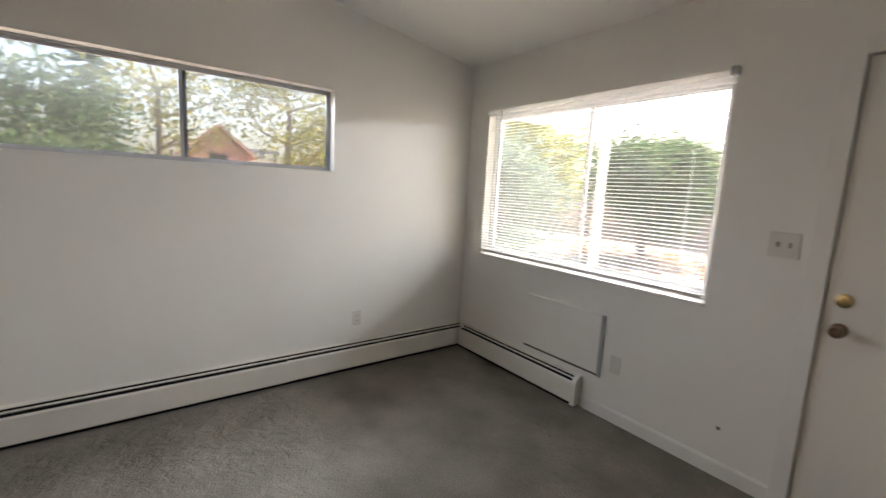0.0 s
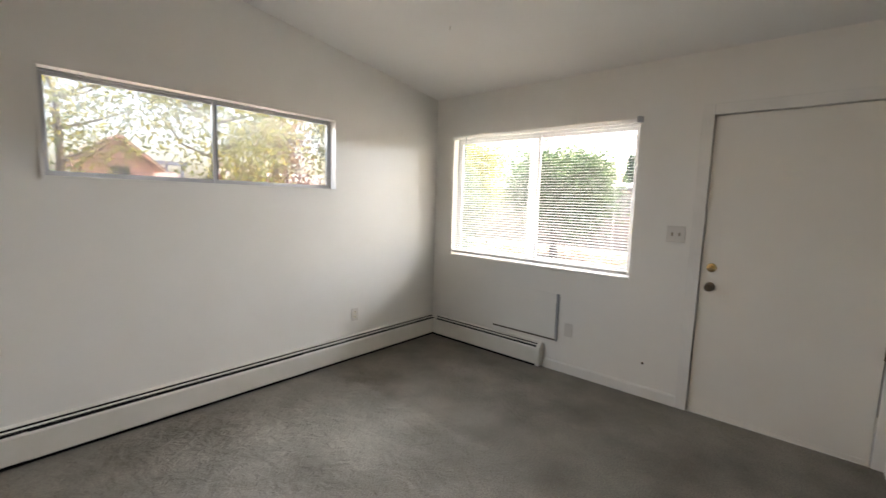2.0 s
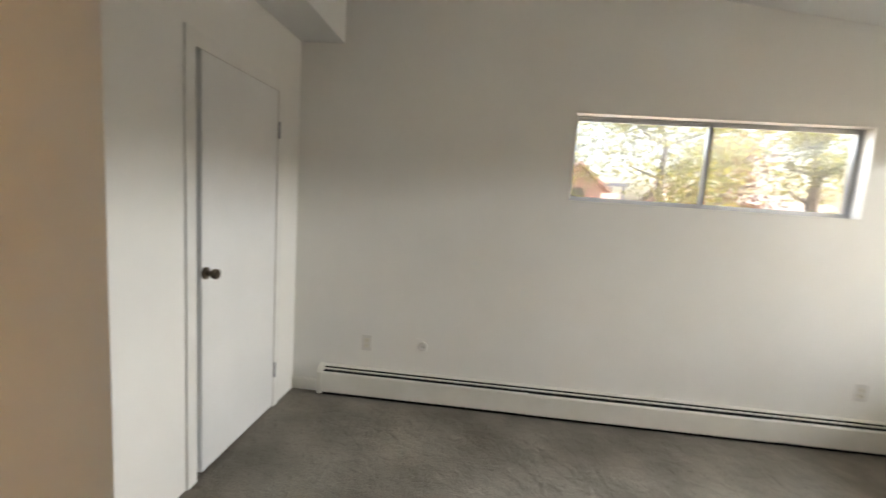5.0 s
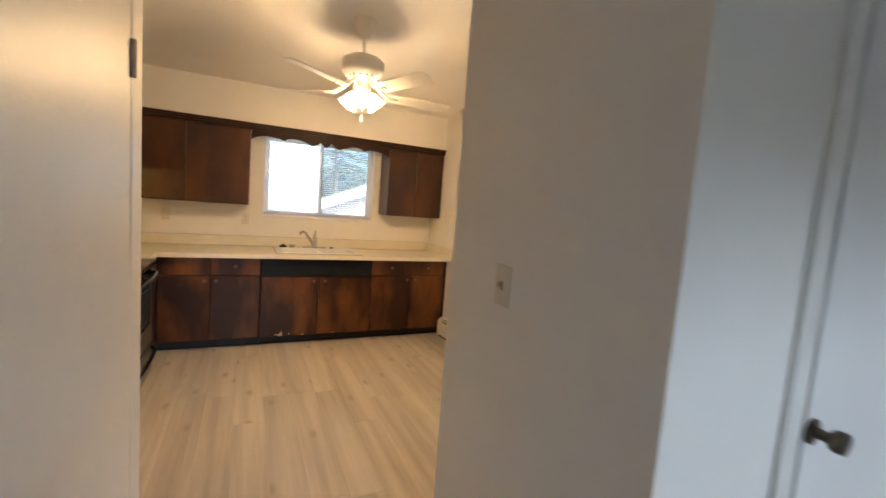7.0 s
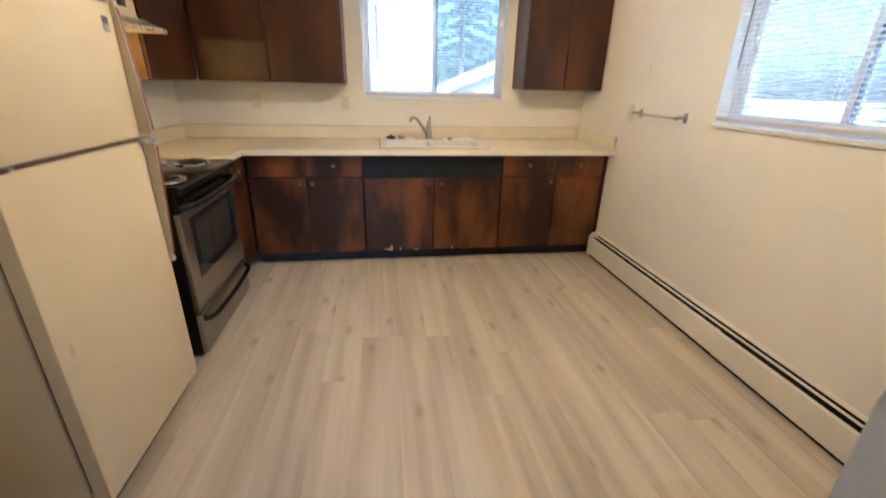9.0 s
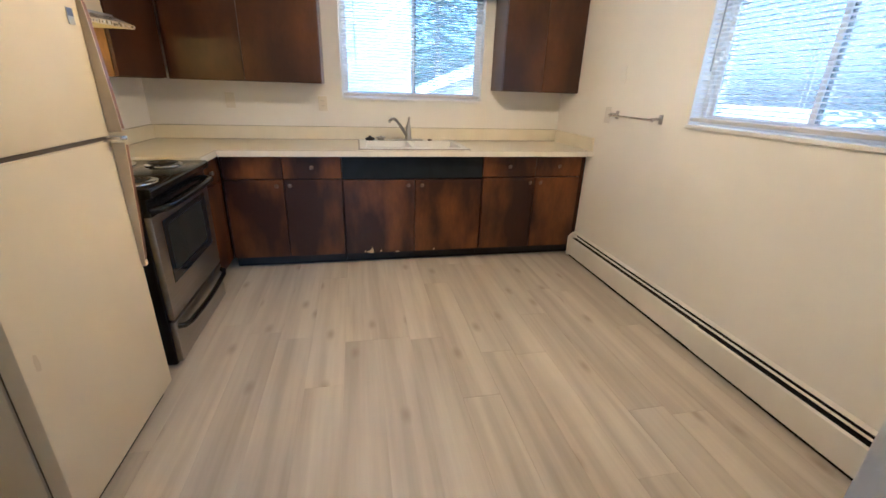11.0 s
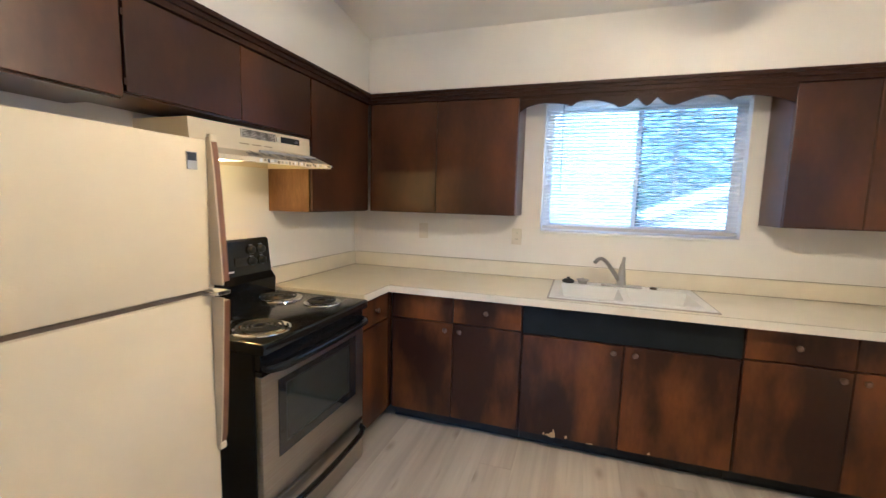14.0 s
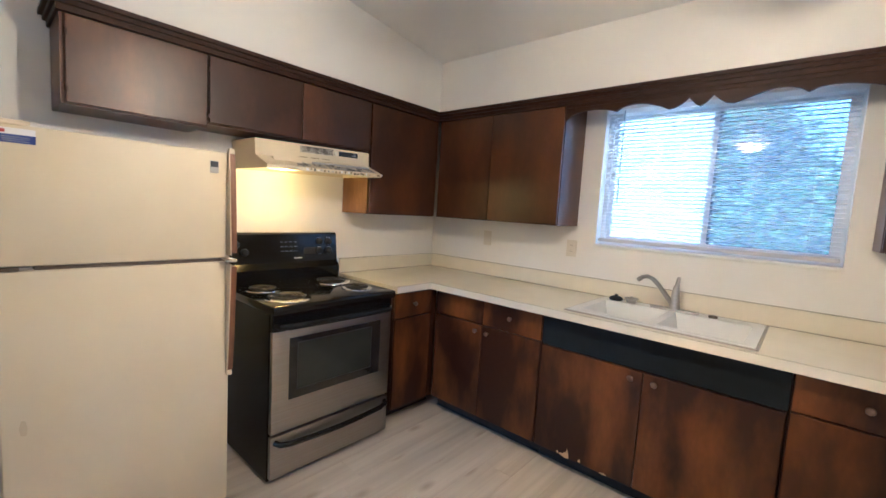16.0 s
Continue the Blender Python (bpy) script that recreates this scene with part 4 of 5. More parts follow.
# scalloped board over the sink window
def scallop(y0, z0, y1, z1, top, crest):
    """A rounded arch from one point of the edge to the next, highest at crest."""
    out = []
    for k in range(11):
        u = k / 10
        w = u ** (math.log(0.5) / math.log((crest - y0) / (y1 - y0)))
        out.append((y0 + (y1 - y0) * u, z0 + (z1 - z0) * u + (top - max(z0, z1)) * math.sin(math.pi * w) ** 0.75))
    return out


_edge = scallop(-2.116, 1.985, -1.815, 2.008, 2.046, -1.985) + scallop(-1.815, 2.008, -1.552, 1.992, 2.045, -1.70)
_edge += [(-1.520, 1.996), (-1.490, 2.012), (-1.470, 2.030), (-1.460, 2.040), (-1.448, 2.026), (-1.430, 2.006), (-1.407, 1.990), (-1.384, 2.006), (-1.366, 2.026), (-1.354, 2.040), (-1.344, 2.030), (-1.324, 2.012), (-1.300, 1.996), (-1.270, 1.990)]
_edge += scallop(-1.262, 1.992, -1.000, 2.004, 2.042, -1.10) + scallop(-1.000, 2.004, -0.7155, 1.975, 2.036, -0.88)
_seen = []
for _p in _edge:
    if not _seen or _p[0] > _seen[-1][0] + 1e-4:
        _seen.append(_p)
valance = thing("window_valance", (UF, -1.41, 1.98), "dark scalloped wooden valance over the sink window", "valance")
part("board", prism(bmesh.new(), _seen + [(-0.7155, 2.0755), (-2.116, 2.0755)], "x", UF - 0.017, UF - 0.001), WOOD_D, valance)
part("top_rail", boxes(((UF - 0.0008, -2.116, 2.056), (UF + 0.006, -0.7155, 2.0755)), bevel=0.002), WOOD_D, valance)

# ---------------------------------------------------------------- counter, sink
counter = thing("countertop", (KW, -1.7, 0.868), "cream laminate L-shaped countertop with a pale edge", "countertop")
CT = 0.910
part("top", slab((KW + 0.001, S + 0.001, 0.868), (-8.572, KN - 0.001, CT), [(-9.14, -8.655, -1.835, -1.075)], "z"), LAM, counter)
part("top_return", boxes(((-8.5715, S + 0.001, 0.868), (-8.268, -2.815, CT))), LAM, counter)
part("front_edge", boxes(((-8.5715, -2.8145, 0.8695), (-8.5680, KN - 0.001, CT - 0.0015)), ((-8.5715, -2.8147, 0.8695), (-8.268, -2.8112, CT - 0.0015))), LAM_EDGE, counter)
part("edge_seam", boxes(((-8.5735, -2.8135, CT + 0.0001), (-8.5705, KN - 0.001, CT + 0.0008)), ((-8.5735, -2.8165, CT + 0.0001), (-8.268, -2.8135, CT + 0.0008))), SEAM, counter)
part("backsplash", boxes(((KW + 0.001, S + 0.021, CT), (KW + 0.020, KN - 0.021, 1.012)), ((KW + 0.001, S + 0.001, CT), (-8.268, S + 0.020, 1.012)), ((KW + 0.001, KN - 0.020, CT), (-8.575, KN - 0.001, 1.012)), bevel=0.0015), LAM, counter)
part("caulk_line", boxes(((KW + 0.0205, S + 0.0225, CT + 0.0002), (KW + 0.0235, KN - 0.022, CT + 0.0030)), ((KW + 0.024, S + 0.0205, CT + 0.0002), (-8.268, S + 0.0230, CT + 0.0030)), ((KW + 0.001, S + 0.021, 1.0122), (KW + 0.004, KN - 0.021, 1.0150)),
                         ((KW + 0.004, S + 0.001, 1.0122), (-8.268, S + 0.0035, 1.0150))), SEAM, counter)

sink = thing("kitchen_sink", (-8.9, -1.455, 0.9), "white enamel double-bowl sink set in the counter", "sink")
SX0, SX1, SY0, SY1 = -9.175, -8.625, -1.862, -1.050
bm = slab((SX0, SY0, CT + 0.0008), (SX1, SY1, CT + 0.011), [(-9.06, -8.675, -1.815, -1.475), (-9.06, -8.675, -1.435, -1.095)], "z")
part("deck", bm, WHITE_E, sink)
part("steel_rim", boxes(((SX0 - 0.012, SY0 - 0.012, CT + 0.0006), (SX0, SY1 + 0.012, CT + 0.007)), ((SX1, SY0 - 0.012, CT + 0.0006), (SX1 + 0.012, SY1 + 0.012, CT + 0.007)),
                        ((SX0, SY0 - 0.012, CT + 0.0006), (SX1, SY0, CT + 0.007)), ((SX0, SY1, CT + 0.0006), (SX1, SY1 + 0.012, CT + 0.007)), bevel=0.0015), STEEL, sink, "thin stainless rim")
for _y0, _y1 in ((-1.815, -1.475), (-1.435, -1.095)):
    bm = bmesh.new()
    _top, _bot = CT + 0.009, CT - 0.11
    _o, _i = [], []
    for _x, _y in ((-9.06, _y0), (-8.675, _y0), (-8.675, _y1), (-9.06, _y1)):
        _o.append((_x, _y))
        _i.append((_x + (0.03 if _x < -8.9 else -0.03), _y + (0.03 if _y == _y0 else -0.03)))
    vo, vi = [bm.verts.new((*p, _top)) for p in _o], [bm.verts.new((*p, _bot)) for p in _i]
    vz = [bm.verts.new((p[0], p[1], _bot - 0.004)) for p in _o]
    for k in range(4):
        bm.faces.new((vo[k], vo[(k + 1) % 4], vi[(k + 1) % 4], vi[k]))
    bm.faces.new(vi)
    bm.faces.new(vz)
    for k in range(4):
        bm.faces.new((vo[k], vo[(k + 1) % 4], vz[(k + 1) % 4], vz[k]))
    bmesh.ops.recalc_face_normals(bm, faces=bm.faces)
    bowl = part("bowl", bm, WHITE_E, sink)
    part("drain", lathe(bmesh.new(), (-8.87, (_y0 + _y1) / 2, _bot + 0.0005), (0, 0, 1), [(0.042, 0), (0.042, 0.003), (0.034, 0.004), (0.02, 0.002)], 20), CHROME, bowl)

faucet = thing("faucet", (-9.105, -1.455, CT + 0.011), "brushed nickel single-lever kitchen faucet", "faucet")
FZ = CT + 0.011
part("deck_plate", boxes(((-9.135, -1.575, FZ), (-9.078, -1.335, FZ + 0.012)), bevel=0.005), BRUSHED, faucet)
part("body", lathe(bmesh.new(), (-9.105, -1.455, FZ + 0.012), (0, 0, 1), [(0.030, 0), (0.026, 0.02), (0.022, 0.07), (0.017, 0.11), (0.012, 0.13)], 20), BRUSHED, faucet, smooth=True)
_pts = [(-9.105, -1.462, FZ + 0.03), (-9.085, -1.500, FZ + 0.085), (-9.065, -1.535, FZ + 0.135), (-9.045, -1.562, FZ + 0.168), (-9.022, -1.585, FZ + 0.182), (-8.998, -1.607, FZ + 0.178), (-8.98, -1.622, FZ + 0.160)]
part("spout", tube(bmesh.new(), _pts, [0.014, 0.013, 0.012, 0.0115, 0.011, 0.0115, 0.013], 12), BRUSHED, faucet, smooth=True)
part("lever", tube(bmesh.new(), [(-9.105, -1.453, FZ + 0.13), (-9.106, -1.450, FZ + 0.165), (-9.107, -1.447, FZ + 0.19)], [0.013, 0.010, 0.008], 10), BRUSHED, faucet, smooth=True)
stopper = thing("sink_stopper", (-9.115, -1.775, FZ), "black rubber sink stopper lying on the sink ledge", "sink stopper")
part("cup", lathe(bmesh.new(), (-9.115, -1.775, FZ + 0.0005), (0, 0, 1), [(0.036, 0), (0.040, 0.012), (0.028, 0.022), (0.010, 0.026), (0.010, 0.036)], 20), RUBBER, stopper, smooth=True)
strainer = thing("sink_strainer", (-9.11, -1.685, FZ), "chrome basket strainer on the sink ledge", "sink strainer")
part("basket", lathe(bmesh.new(), (-9.11, -1.685, FZ + 0.0005), (0, 0, 1), [(0.026, 0), (0.030, 0.020), (0.040, 0.024), (0.040, 0.028), (0.02, 0.026), (0.006, 0.027), (0.006, 0.038)], 20), BRUSHED, strainer, smooth=True)
cap = thing("faucet_hole_cap", (-9.105, -1.27, FZ), "small dark sprayer-hole cap on the sink", "cap")
part("disc", lathe(bmesh.new(), (-9.105, -1.27, FZ + 0.0005), (0, 0, 1), [(0.022, 0), (0.021, 0.010), (0.012, 0.014)], 16), BRONZE, cap, smooth=True)

# ---------------------------------------------------------------- stove
SX = (-8.198, -7.452)
SF = -2.778
stove = thing("electric_stove", (-7.87, -3.1, 0), "black and stainless coil-top electric stove", "stove")
part("body", boxes(((SX[0], S + 0.03, 0.012), (SX[1], SF - 0.032, 0.861)), bevel=0.004), BLACK_S, stove)
for _x in (SX[0] + 0.05, SX[1] - 0.05):
    for _y in (S + 0.1, SF - 0.08):
        part("foot", rod(bmesh.new(), (_x, _y, 0.0), (_x, _y, 0.014), 0.018, segs=10), BLACK_M, stove)
cooktop = part("cooktop", boxes(((SX[0] - 0.006, S + 0.05, 0.862), (SX[1] + 0.010, SF + 0.026, 0.908)), bevel=0.012), BLACK, stove, "glossy black cooktop", True)
part("control_strip", boxes(((SX[0] + 0.002, SF - 0.031, 0.800), (SX[1] - 0.002, SF - 0.004, 0.861)), bevel=0.004), BLACK, stove)
door = part("oven_door", boxes(((SX[0] + 0.003, SF - 0.031, 0.262), (SX[1] - 0.003, SF, 0.776)), bevel=0.006), STEEL, stove, "stainless oven door", True)
part("door_top_trim", boxes(((SX[0] + 0.002, SF - 0.030, 0.777), (SX[1] - 0.002, SF + 0.002, 0.799)), bevel=0.003), BLACK, door)
part("window_frame", slab((-8.112, SF, 0.424), (-7.541, SF + 0.0035, 0.736), [(-8.052, -7.582, 0.464, 0.710)], "y"), BLK_GLASS, door)
part("window_bead", slab((-8.0518, SF + 0.0016, 0.4642), (-7.5822, SF + 0.0028, 0.7098), [(-8.0468, -7.5872, 0.4692, 0.7048)], "y"), BLACK_M, door, "thin dark inner bead")
part("window_glass", boxes(((-8.0518, SF, 0.4642), (-7.5822, SF + 0.0015, 0.7098))), OVEN_IN, door, "dark oven window glass")
for _h, _z, _nm in ((door, 0.808, "oven_handle"), ):
    _p = [(SX[0] + 0.02, SF - 0.004, _z), (SX[0] + 0.03, SF + 0.026, _z), (SX[0] + 0.07, SF + 0.046, _z)] + [(SX[0] + 0.07 + (SX[1] - SX[0] - 0.14) * k / 8, SF + 0.046 + 0.008 * math.sin(math.pi * k / 8), _z) for k in range(1, 8)] + [(SX[1] - 0.07, SF + 0.046, _z), (SX[1] - 0.03, SF + 0.026, _z), (SX[1] - 0.02, SF - 0.004, _z)]
    part(_nm, tube(bmesh.new(), _p, 0.017, 12), BLACK, _h, "black bar handle", True)
drawer = part("storage_drawer", boxes(((SX[0] + 0.003, SF - 0.030, 0.030), (SX[1] - 0.003, SF - 0.001, 0.250)), bevel=0.006), STEEL, stove, "stainless storage drawer", True)
_z = 0.208
_p = [(SX[0] + 0.025, SF - 0.004, _z + 0.012), (SX[0] + 0.04, SF + 0.022, _z + 0.006), (SX[0] + 0.09, SF + 0.034, _z)] + [(SX[0] + 0.09 + (SX[1] - SX[0] - 0.18) * k / 8, SF + 0.034 + 0.006 * math.sin(math.pi * k / 8), _z - 0.008 * math.sin(math.pi * k / 8)) for k in range(1, 8)] + [(SX[1] - 0.09, SF + 0.034, _z), (SX[1] - 0.04, SF + 0.022, _z + 0.006), (SX[1] - 0.025, SF - 0.004, _z + 0.012)]
part("drawer_handle", tube(bmesh.new(), _p, 0.014, 12), BLACK, drawer, "black bar handle", True)
_bk = prism(bmesh.new(), [(S + 0.02, 0.9), (S + 0.11, 0.9), (S + 0.115, 0.985), (S + 0.085, 1.02), (S + 0.065, 1.195), (S + 0.05, 1.205), (S + 0.02, 1.20)], "x", SX[0] + 0.003, SX[1] - 0.003)
back = part("backguard", _bk, BLACK, stove, "glossy black control backguard")
_nrm = Vector((0, 0.993, 0.113))


def on_back(x, z):
    k = (z - 1.02) / 0.175
    return Vector((x, S + 0.085 - 0.020 * k, z))


for _x, _zz in ((-7.57, 1.09), (-7.52, 1.135), (-8.06, 1.145), (-8.13, 1.145), (-8.06, 1.085), (-8.13, 1.085)):
    part("control_knob", lathe(bmesh.new(), on_back(_x, _zz), _nrm, [(0.022, -0.002), (0.022, 0.010), (0.017, 0.022), (0.014, 0.024)], 20), BLACK_M, back, "black control knob", True)
bm = bmesh.new()
for _x, _w, _zz in ((-8.06, 0.030, 1.172), (-8.13, 0.030, 1.172), (-8.06, 0.026, 1.112), (-8.13, 0.026, 1.112)):
    box(bm, on_back(_x - _w / 2, _zz) + Vector((0, 0.0006, -0.0015)), on_back(_x + _w / 2, _zz) + Vector((0, 0.0016, 0.0015)))
for _i in range(4):
    for _j in range(3):
        box(bm, on_back(-7.80 - _i * 0.03, 1.09 + _j * 0.028) + Vector((-0.009, 0.0006, -0.0012)), on_back(-7.80 - _i * 0.03, 1.09 + _j * 0.028) + Vector((0.009, 0.0016, 0.0012)))
part("markings", bm, GREY_P, back)
part("display", boxes((on_back(-7.99, 1.085) + Vector((-0.045, 0.0006, -0.018)), on_back(-7.99, 1.085) + Vector((0.045, 0.0022, 0.026)))), BLK_GLASS, back)
part("maker_bar", boxes((on_back(-7.905, 1.045) + Vector((-0.028, 0.0006, -0.004)), on_back(-7.905, 1.045) + Vector((0.028, 0.0018, 0.004)))), STICK_WHITE, back)
for _x, _y, _r in ((-7.590, -2.895, 0.098), (-8.045, -2.925, 0.075), (-7.580, -3.150, 0.075), (-8.040, -3.180, 0.098)):
    pan = part("drip_pan", lathe(bmesh.new(), (_x, _y, 0.9082), (0, 0, 1), [(_r + 0.016, 0), (_r + 0.015, 0.004), (_r + 0.006, 0.006), (_r, 0.001), (0.03, 0.0006), (0.02, 0.0006)], 32), CHROME, cooktop, "chrome drip pan", True)
    turns, pts = 4, []
    for k in range(turns * 22 + 1):
        a = 2 * math.pi * k / 22
        rr = 0.018 + (_r - 0.024) * k / (turns * 22)
        pts.append((_x + rr * math.cos(a), _y + rr * math.sin(a), 0.920))
    part("coil", tube(bmesh.new(), pts, 0.0052, 6), COIL, pan, "black heating coil", True)

# ---------------------------------------------------------------- hood
hood = thing("range_hood", (-7.87, -3.2, 1.59), "worn almond range hood with peeling paint, lamp lit", "range hood")
HX = (-8.275, -7.528)
_c = [(S + 0.002, 1.751), (-3.158, 1.751), (-3.156, 1.665), (-3.025, 1.612), (-3.022, 1.592), (-3.034, 1.592), (-3.036, 1.606), (-3.166, 1.652), (-3.17, 1.735), (S + 0.012, 1.735), (S + 0.012, 1.596), (S + 0.002, 1.596)]
part("shell", prism(bmesh.new(), _c, "x", HX[0] + 0.004, HX[1] - 0.004), ALMOND, hood)
_side = [(S + 0.002, 1.751), (-3.158, 1.751), (-3.155, 1.665), (-3.024, 1.612), (-3.021, 1.592), (S + 0.002, 1.594)]
for _x in (HX[0], HX[1] - 0.004):
    part("side_panel", prism(bmesh.new(), _side, "x", _x, _x + 0.004), ALMOND, hood)
part("filter", boxes(((HX[0] + 0.05, S + 0.02, 1.64), (HX[1] - 0.30, -3.09, 1.652))), GREY_P, hood)
part("lamp_lens", boxes(((-7.79, -3.25, 1.600), (-7.64, -3.15, 1.614))), LENS_GLOW, hood, "lit yellow lamp lens")
part("lamp_housing", boxes(((-7.85, -3.28, 1.6145), (-7.60, -3.10, 1.66))), ALMOND, hood)
_grille = part("vent_grille", boxes(((-8.005, -3.1575, 1.705), (-7.785, -3.1545, 1.742)), bevel=0.001), PEEL, hood, "dull metal vent grille")
for _k in range(5):
    part("slot", boxes(((-7.998, -3.1542, 1.709 + _k * 0.0068), (-7.792, -3.1535, 1.7125 + _k * 0.0068))), SLOT, _grille)
part("rocker_switch", boxes(((-8.035, -3.1575, 1.708), (-8.012, -3.1530, 1.734)), bevel=0.001), PLATE, hood, "small cream rocker switch")
part("switch_panel", boxes(((-8.185, -3.1575, 1.708), (-8.045, -3.1542, 1.737)), bevel=0.001), BLACK_M, hood)
part("panel_print", boxes(((-8.172, -3.1541, 1.716), (-8.140, -3.1537, 1.720)), ((-8.172, -3.1541, 1.724), (-8.150, -3.1537, 1.727))), GREY_P, hood)
# peeled areas along the sloping visor
random.seed(11)
_sl = Vector((0, 0.131, -0.053))
_nn = Vector((0, 0.053, 0.131)).normalized()
for _i in range(46):
    _x = random.uniform(-8.25, -7.72)
    _k = random.uniform(0.45, 0.95)
    _w, _hh = random.uniform(0.005, 0.026), random.uniform(0.08, 0.26)
    _base = Vector((_x, -3.156, 1.665)) + _nn * (0.0006 + 0.00008 * _i)
    _q = [(-_w, -_hh * 0.6), (-_w * 0.2, -_hh), (_w * 0.9, -_hh * 0.5), (_w, _hh * 0.5), (_w * 0.3, _hh), (-_w * 0.8, _hh * 0.7)]
    bm = bmesh.new()
    bm.faces.new([bm.verts.new(_base + Vector((u, 0, 0)) + _sl * max(0.03, min(0.97, _k + v))) for u, v in _q])
    _r = bmesh.ops.extrude_face_region(bm, geom=list(bm.faces))
    bmesh.ops.translate(bm, verts=[v for v in _r["geom"] if isinstance(v, bmesh.types.BMVert)], vec=_nn * 0.0005)
    bmesh.ops.recalc_face_normals(bm, faces=bm.faces)
    part("peeled_patch", bm, PEEL, hood)
part("vent_slots", boxes(*[((-7.98 + k * 0.075, -3.1552, 1.676), (-7.925 + k * 0.075, -3.1540, 1.680)) for k in range(3)]), DIRT, hood)
# peeled bare strokes on the front lip
for _i in range(24):
    _x, _w = -8.27 + 0.0225 * _i + random.uniform(-0.006, 0.006), random.uniform(0.003, 0.010)
    part("peeled_patch", boxes(((_x - _w, -3.0222, 1.5935 + random.uniform(0, 0.006)), (_x + _w, -3.0208, 1.604 + random.uniform(0, 0.007)))), random.choice((PEEL, DIRT, STICK_WHITE)), hood)
# the hood sags at its near end
hood.rotation_euler = (0, 0.027, 0)
hood.location.z -= 0.017

# ---------------------------------------------------------------- refrigerator
FX = (-7.245, -6.567)
FF = -2.748
fridge = thing("refrigerator", (-6.9, -3.1, 0), "almond top-freezer refrigerator with woodgrain handle inserts", "refrigerator")
part("cabinet", boxes(((FX[0] + 0.006, S + 0.05, 0.02), (FX[1] - 0.006, FF - 0.062, 1.578)), bevel=0.006), ALMOND, fridge, "almond steel cabinet", True)
part("gasket", boxes(((FX[0] + 0.014, FF - 0.0615, 0.11), (FX[1] - 0.014, FF - 0.050, 1.570))), GASKET, fridge, "brown door gasket")
freezer = part("freezer_door", boxes(((FX[0], FF - 0.0495, 1.150), (FX[1], FF, 1.584)), bevel=0.008), ALMOND, fridge, "", True)
lower = part("fridge_door", boxes(((FX[0], FF - 0.0495, 0.075), (FX[1], FF, 1.136)), bevel=0.008), ALMOND, fridge, "", True)
part("grille", boxes(((FX[0] + 0.02, FF - 0.10, 0.015), (FX[1] - 0.02, FF - 0.04, 0.068))), BLACK_M, fridge)
part("hinge_cover", boxes(((FX[1] - 0.09, FF - 0.07, 1.5845), (FX[1] - 0.004, FF - 0.008, 1.598)), bevel=0.003), ALMOND, fridge)
bm = boxes(((FX[1] - 0.085, FF - 0.045, 1.1385), (FX[1] + 0.004, FF - 0.006, 1.1475)), bevel=0.001)
rod(bm, (FX[1] - 0.03, FF - 0.02, 1.137), (FX[1] - 0.03, FF - 0.02, 1.149), 0.008, segs=10)
part("middle_hinge", bm, BRUSHED, fridge, "exposed metal middle hinge")
part("door_edge_line", boxes(((FX[0] + 0.01, FF - 0.04, 1.1362), (FX[1] - 0.09, FF - 0.012, 1.1498))), GASKET, fridge)
for _dr, _za, _zb in ((freezer, 1.165, 1.592), (lower, 0.655, 1.128)):
    _m = 14
    bm = bmesh.new()
    prof = []
    for k in range(_m + 1):
        s = k / _m
        up = s if _dr is freezer else 1 - s
        depth = 0.012 + 0.032 * (1 - up) ** 0.7
        prof.append((_za + (_zb - _za) * s, depth))
    outline = [(FF + 0.0005, prof[0][0])] + [(FF + d, z) for z, d in prof] + [(FF + 0.0005, prof[-1][0])]
    prism(bm, outline, "x", FX[0] + 0.010, FX[0] + 0.015)
    h = part("door_handle", bm, ALMOND_D, _dr, "tan-edged bar handle")
    bm = bmesh.new()
    outline = [(FF + 0.002, prof[0][0] + 0.01)] + [(FF + d - 0.002, min(max(z, prof[0][0] + 0.01), prof[-1][0] - 0.01)) for z, d in prof] + [(FF + 0.002, prof[-1][0] - 0.01)]
    prism(bm, outline, "x", FX[0] - 0.012, FX[0] + 0.0098)
    part("woodgrain_insert", bm, HANDLE_WOOD, h, "brown woodgrain insert")
    _end = _zb if _dr is freezer else _za
    part("handle_clip", boxes(((FX[0] - 0.010, FF + 0.0004, _end - 0.012), (FX[0] + 0.014, FF + 0.015, _end + 0.010)), bevel=0.004), ALMOND, h)
part("middle_hinge", boxes(((FX[1] - 0.055, FF - 0.03, 1.137), (FX[1] + 0.006, FF + 0.003, 1.149)), ((FX[1] + 0.0005, FF - 0.05, 1.128), (FX[1] + 0.008, FF - 0.022, 1.158)), bevel=0.002), BRONZE, fridge, "dark metal middle hinge")
part("handle_catch", boxes(((FX[0] - 0.012, FF - 0.02, 1.137), (FX[0] + 0.035, FF + 0.046, 1.149)), bevel=0.003), CHROME, fridge, "chrome hinge pin")
part("badge", boxes(((FX[0] + 0.048, FF + 0.0002, 1.497), (FX[0] + 0.080, FF + 0.003, 1.545)), bevel=0.001), GREY_P, freezer, "small grey and black maker's badge")
part("badge_face", boxes(((FX[0] + 0.050, FF + 0.0031, 1.521), (FX[0] + 0.078, FF + 0.0036, 1.543))), BADGE, freezer)
sticker = part("label_sticker", boxes(((-6.668, FF + 0.0002, 1.528), (-6.580, FF + 0.0009, 1.572))), STICK_BLUE, freezer, "blue and white service sticker")
part("white_band", boxes(((-6.668, FF + 0.0010, 1.553), (-6.580, FF + 0.0014, 1.572))), STICK_WHITE, sticker)
part("red_mark", boxes(((-6.602, FF + 0.0015, 1.557), (-6.584, FF + 0.0019, 1.567))), STICK_RED, sticker)
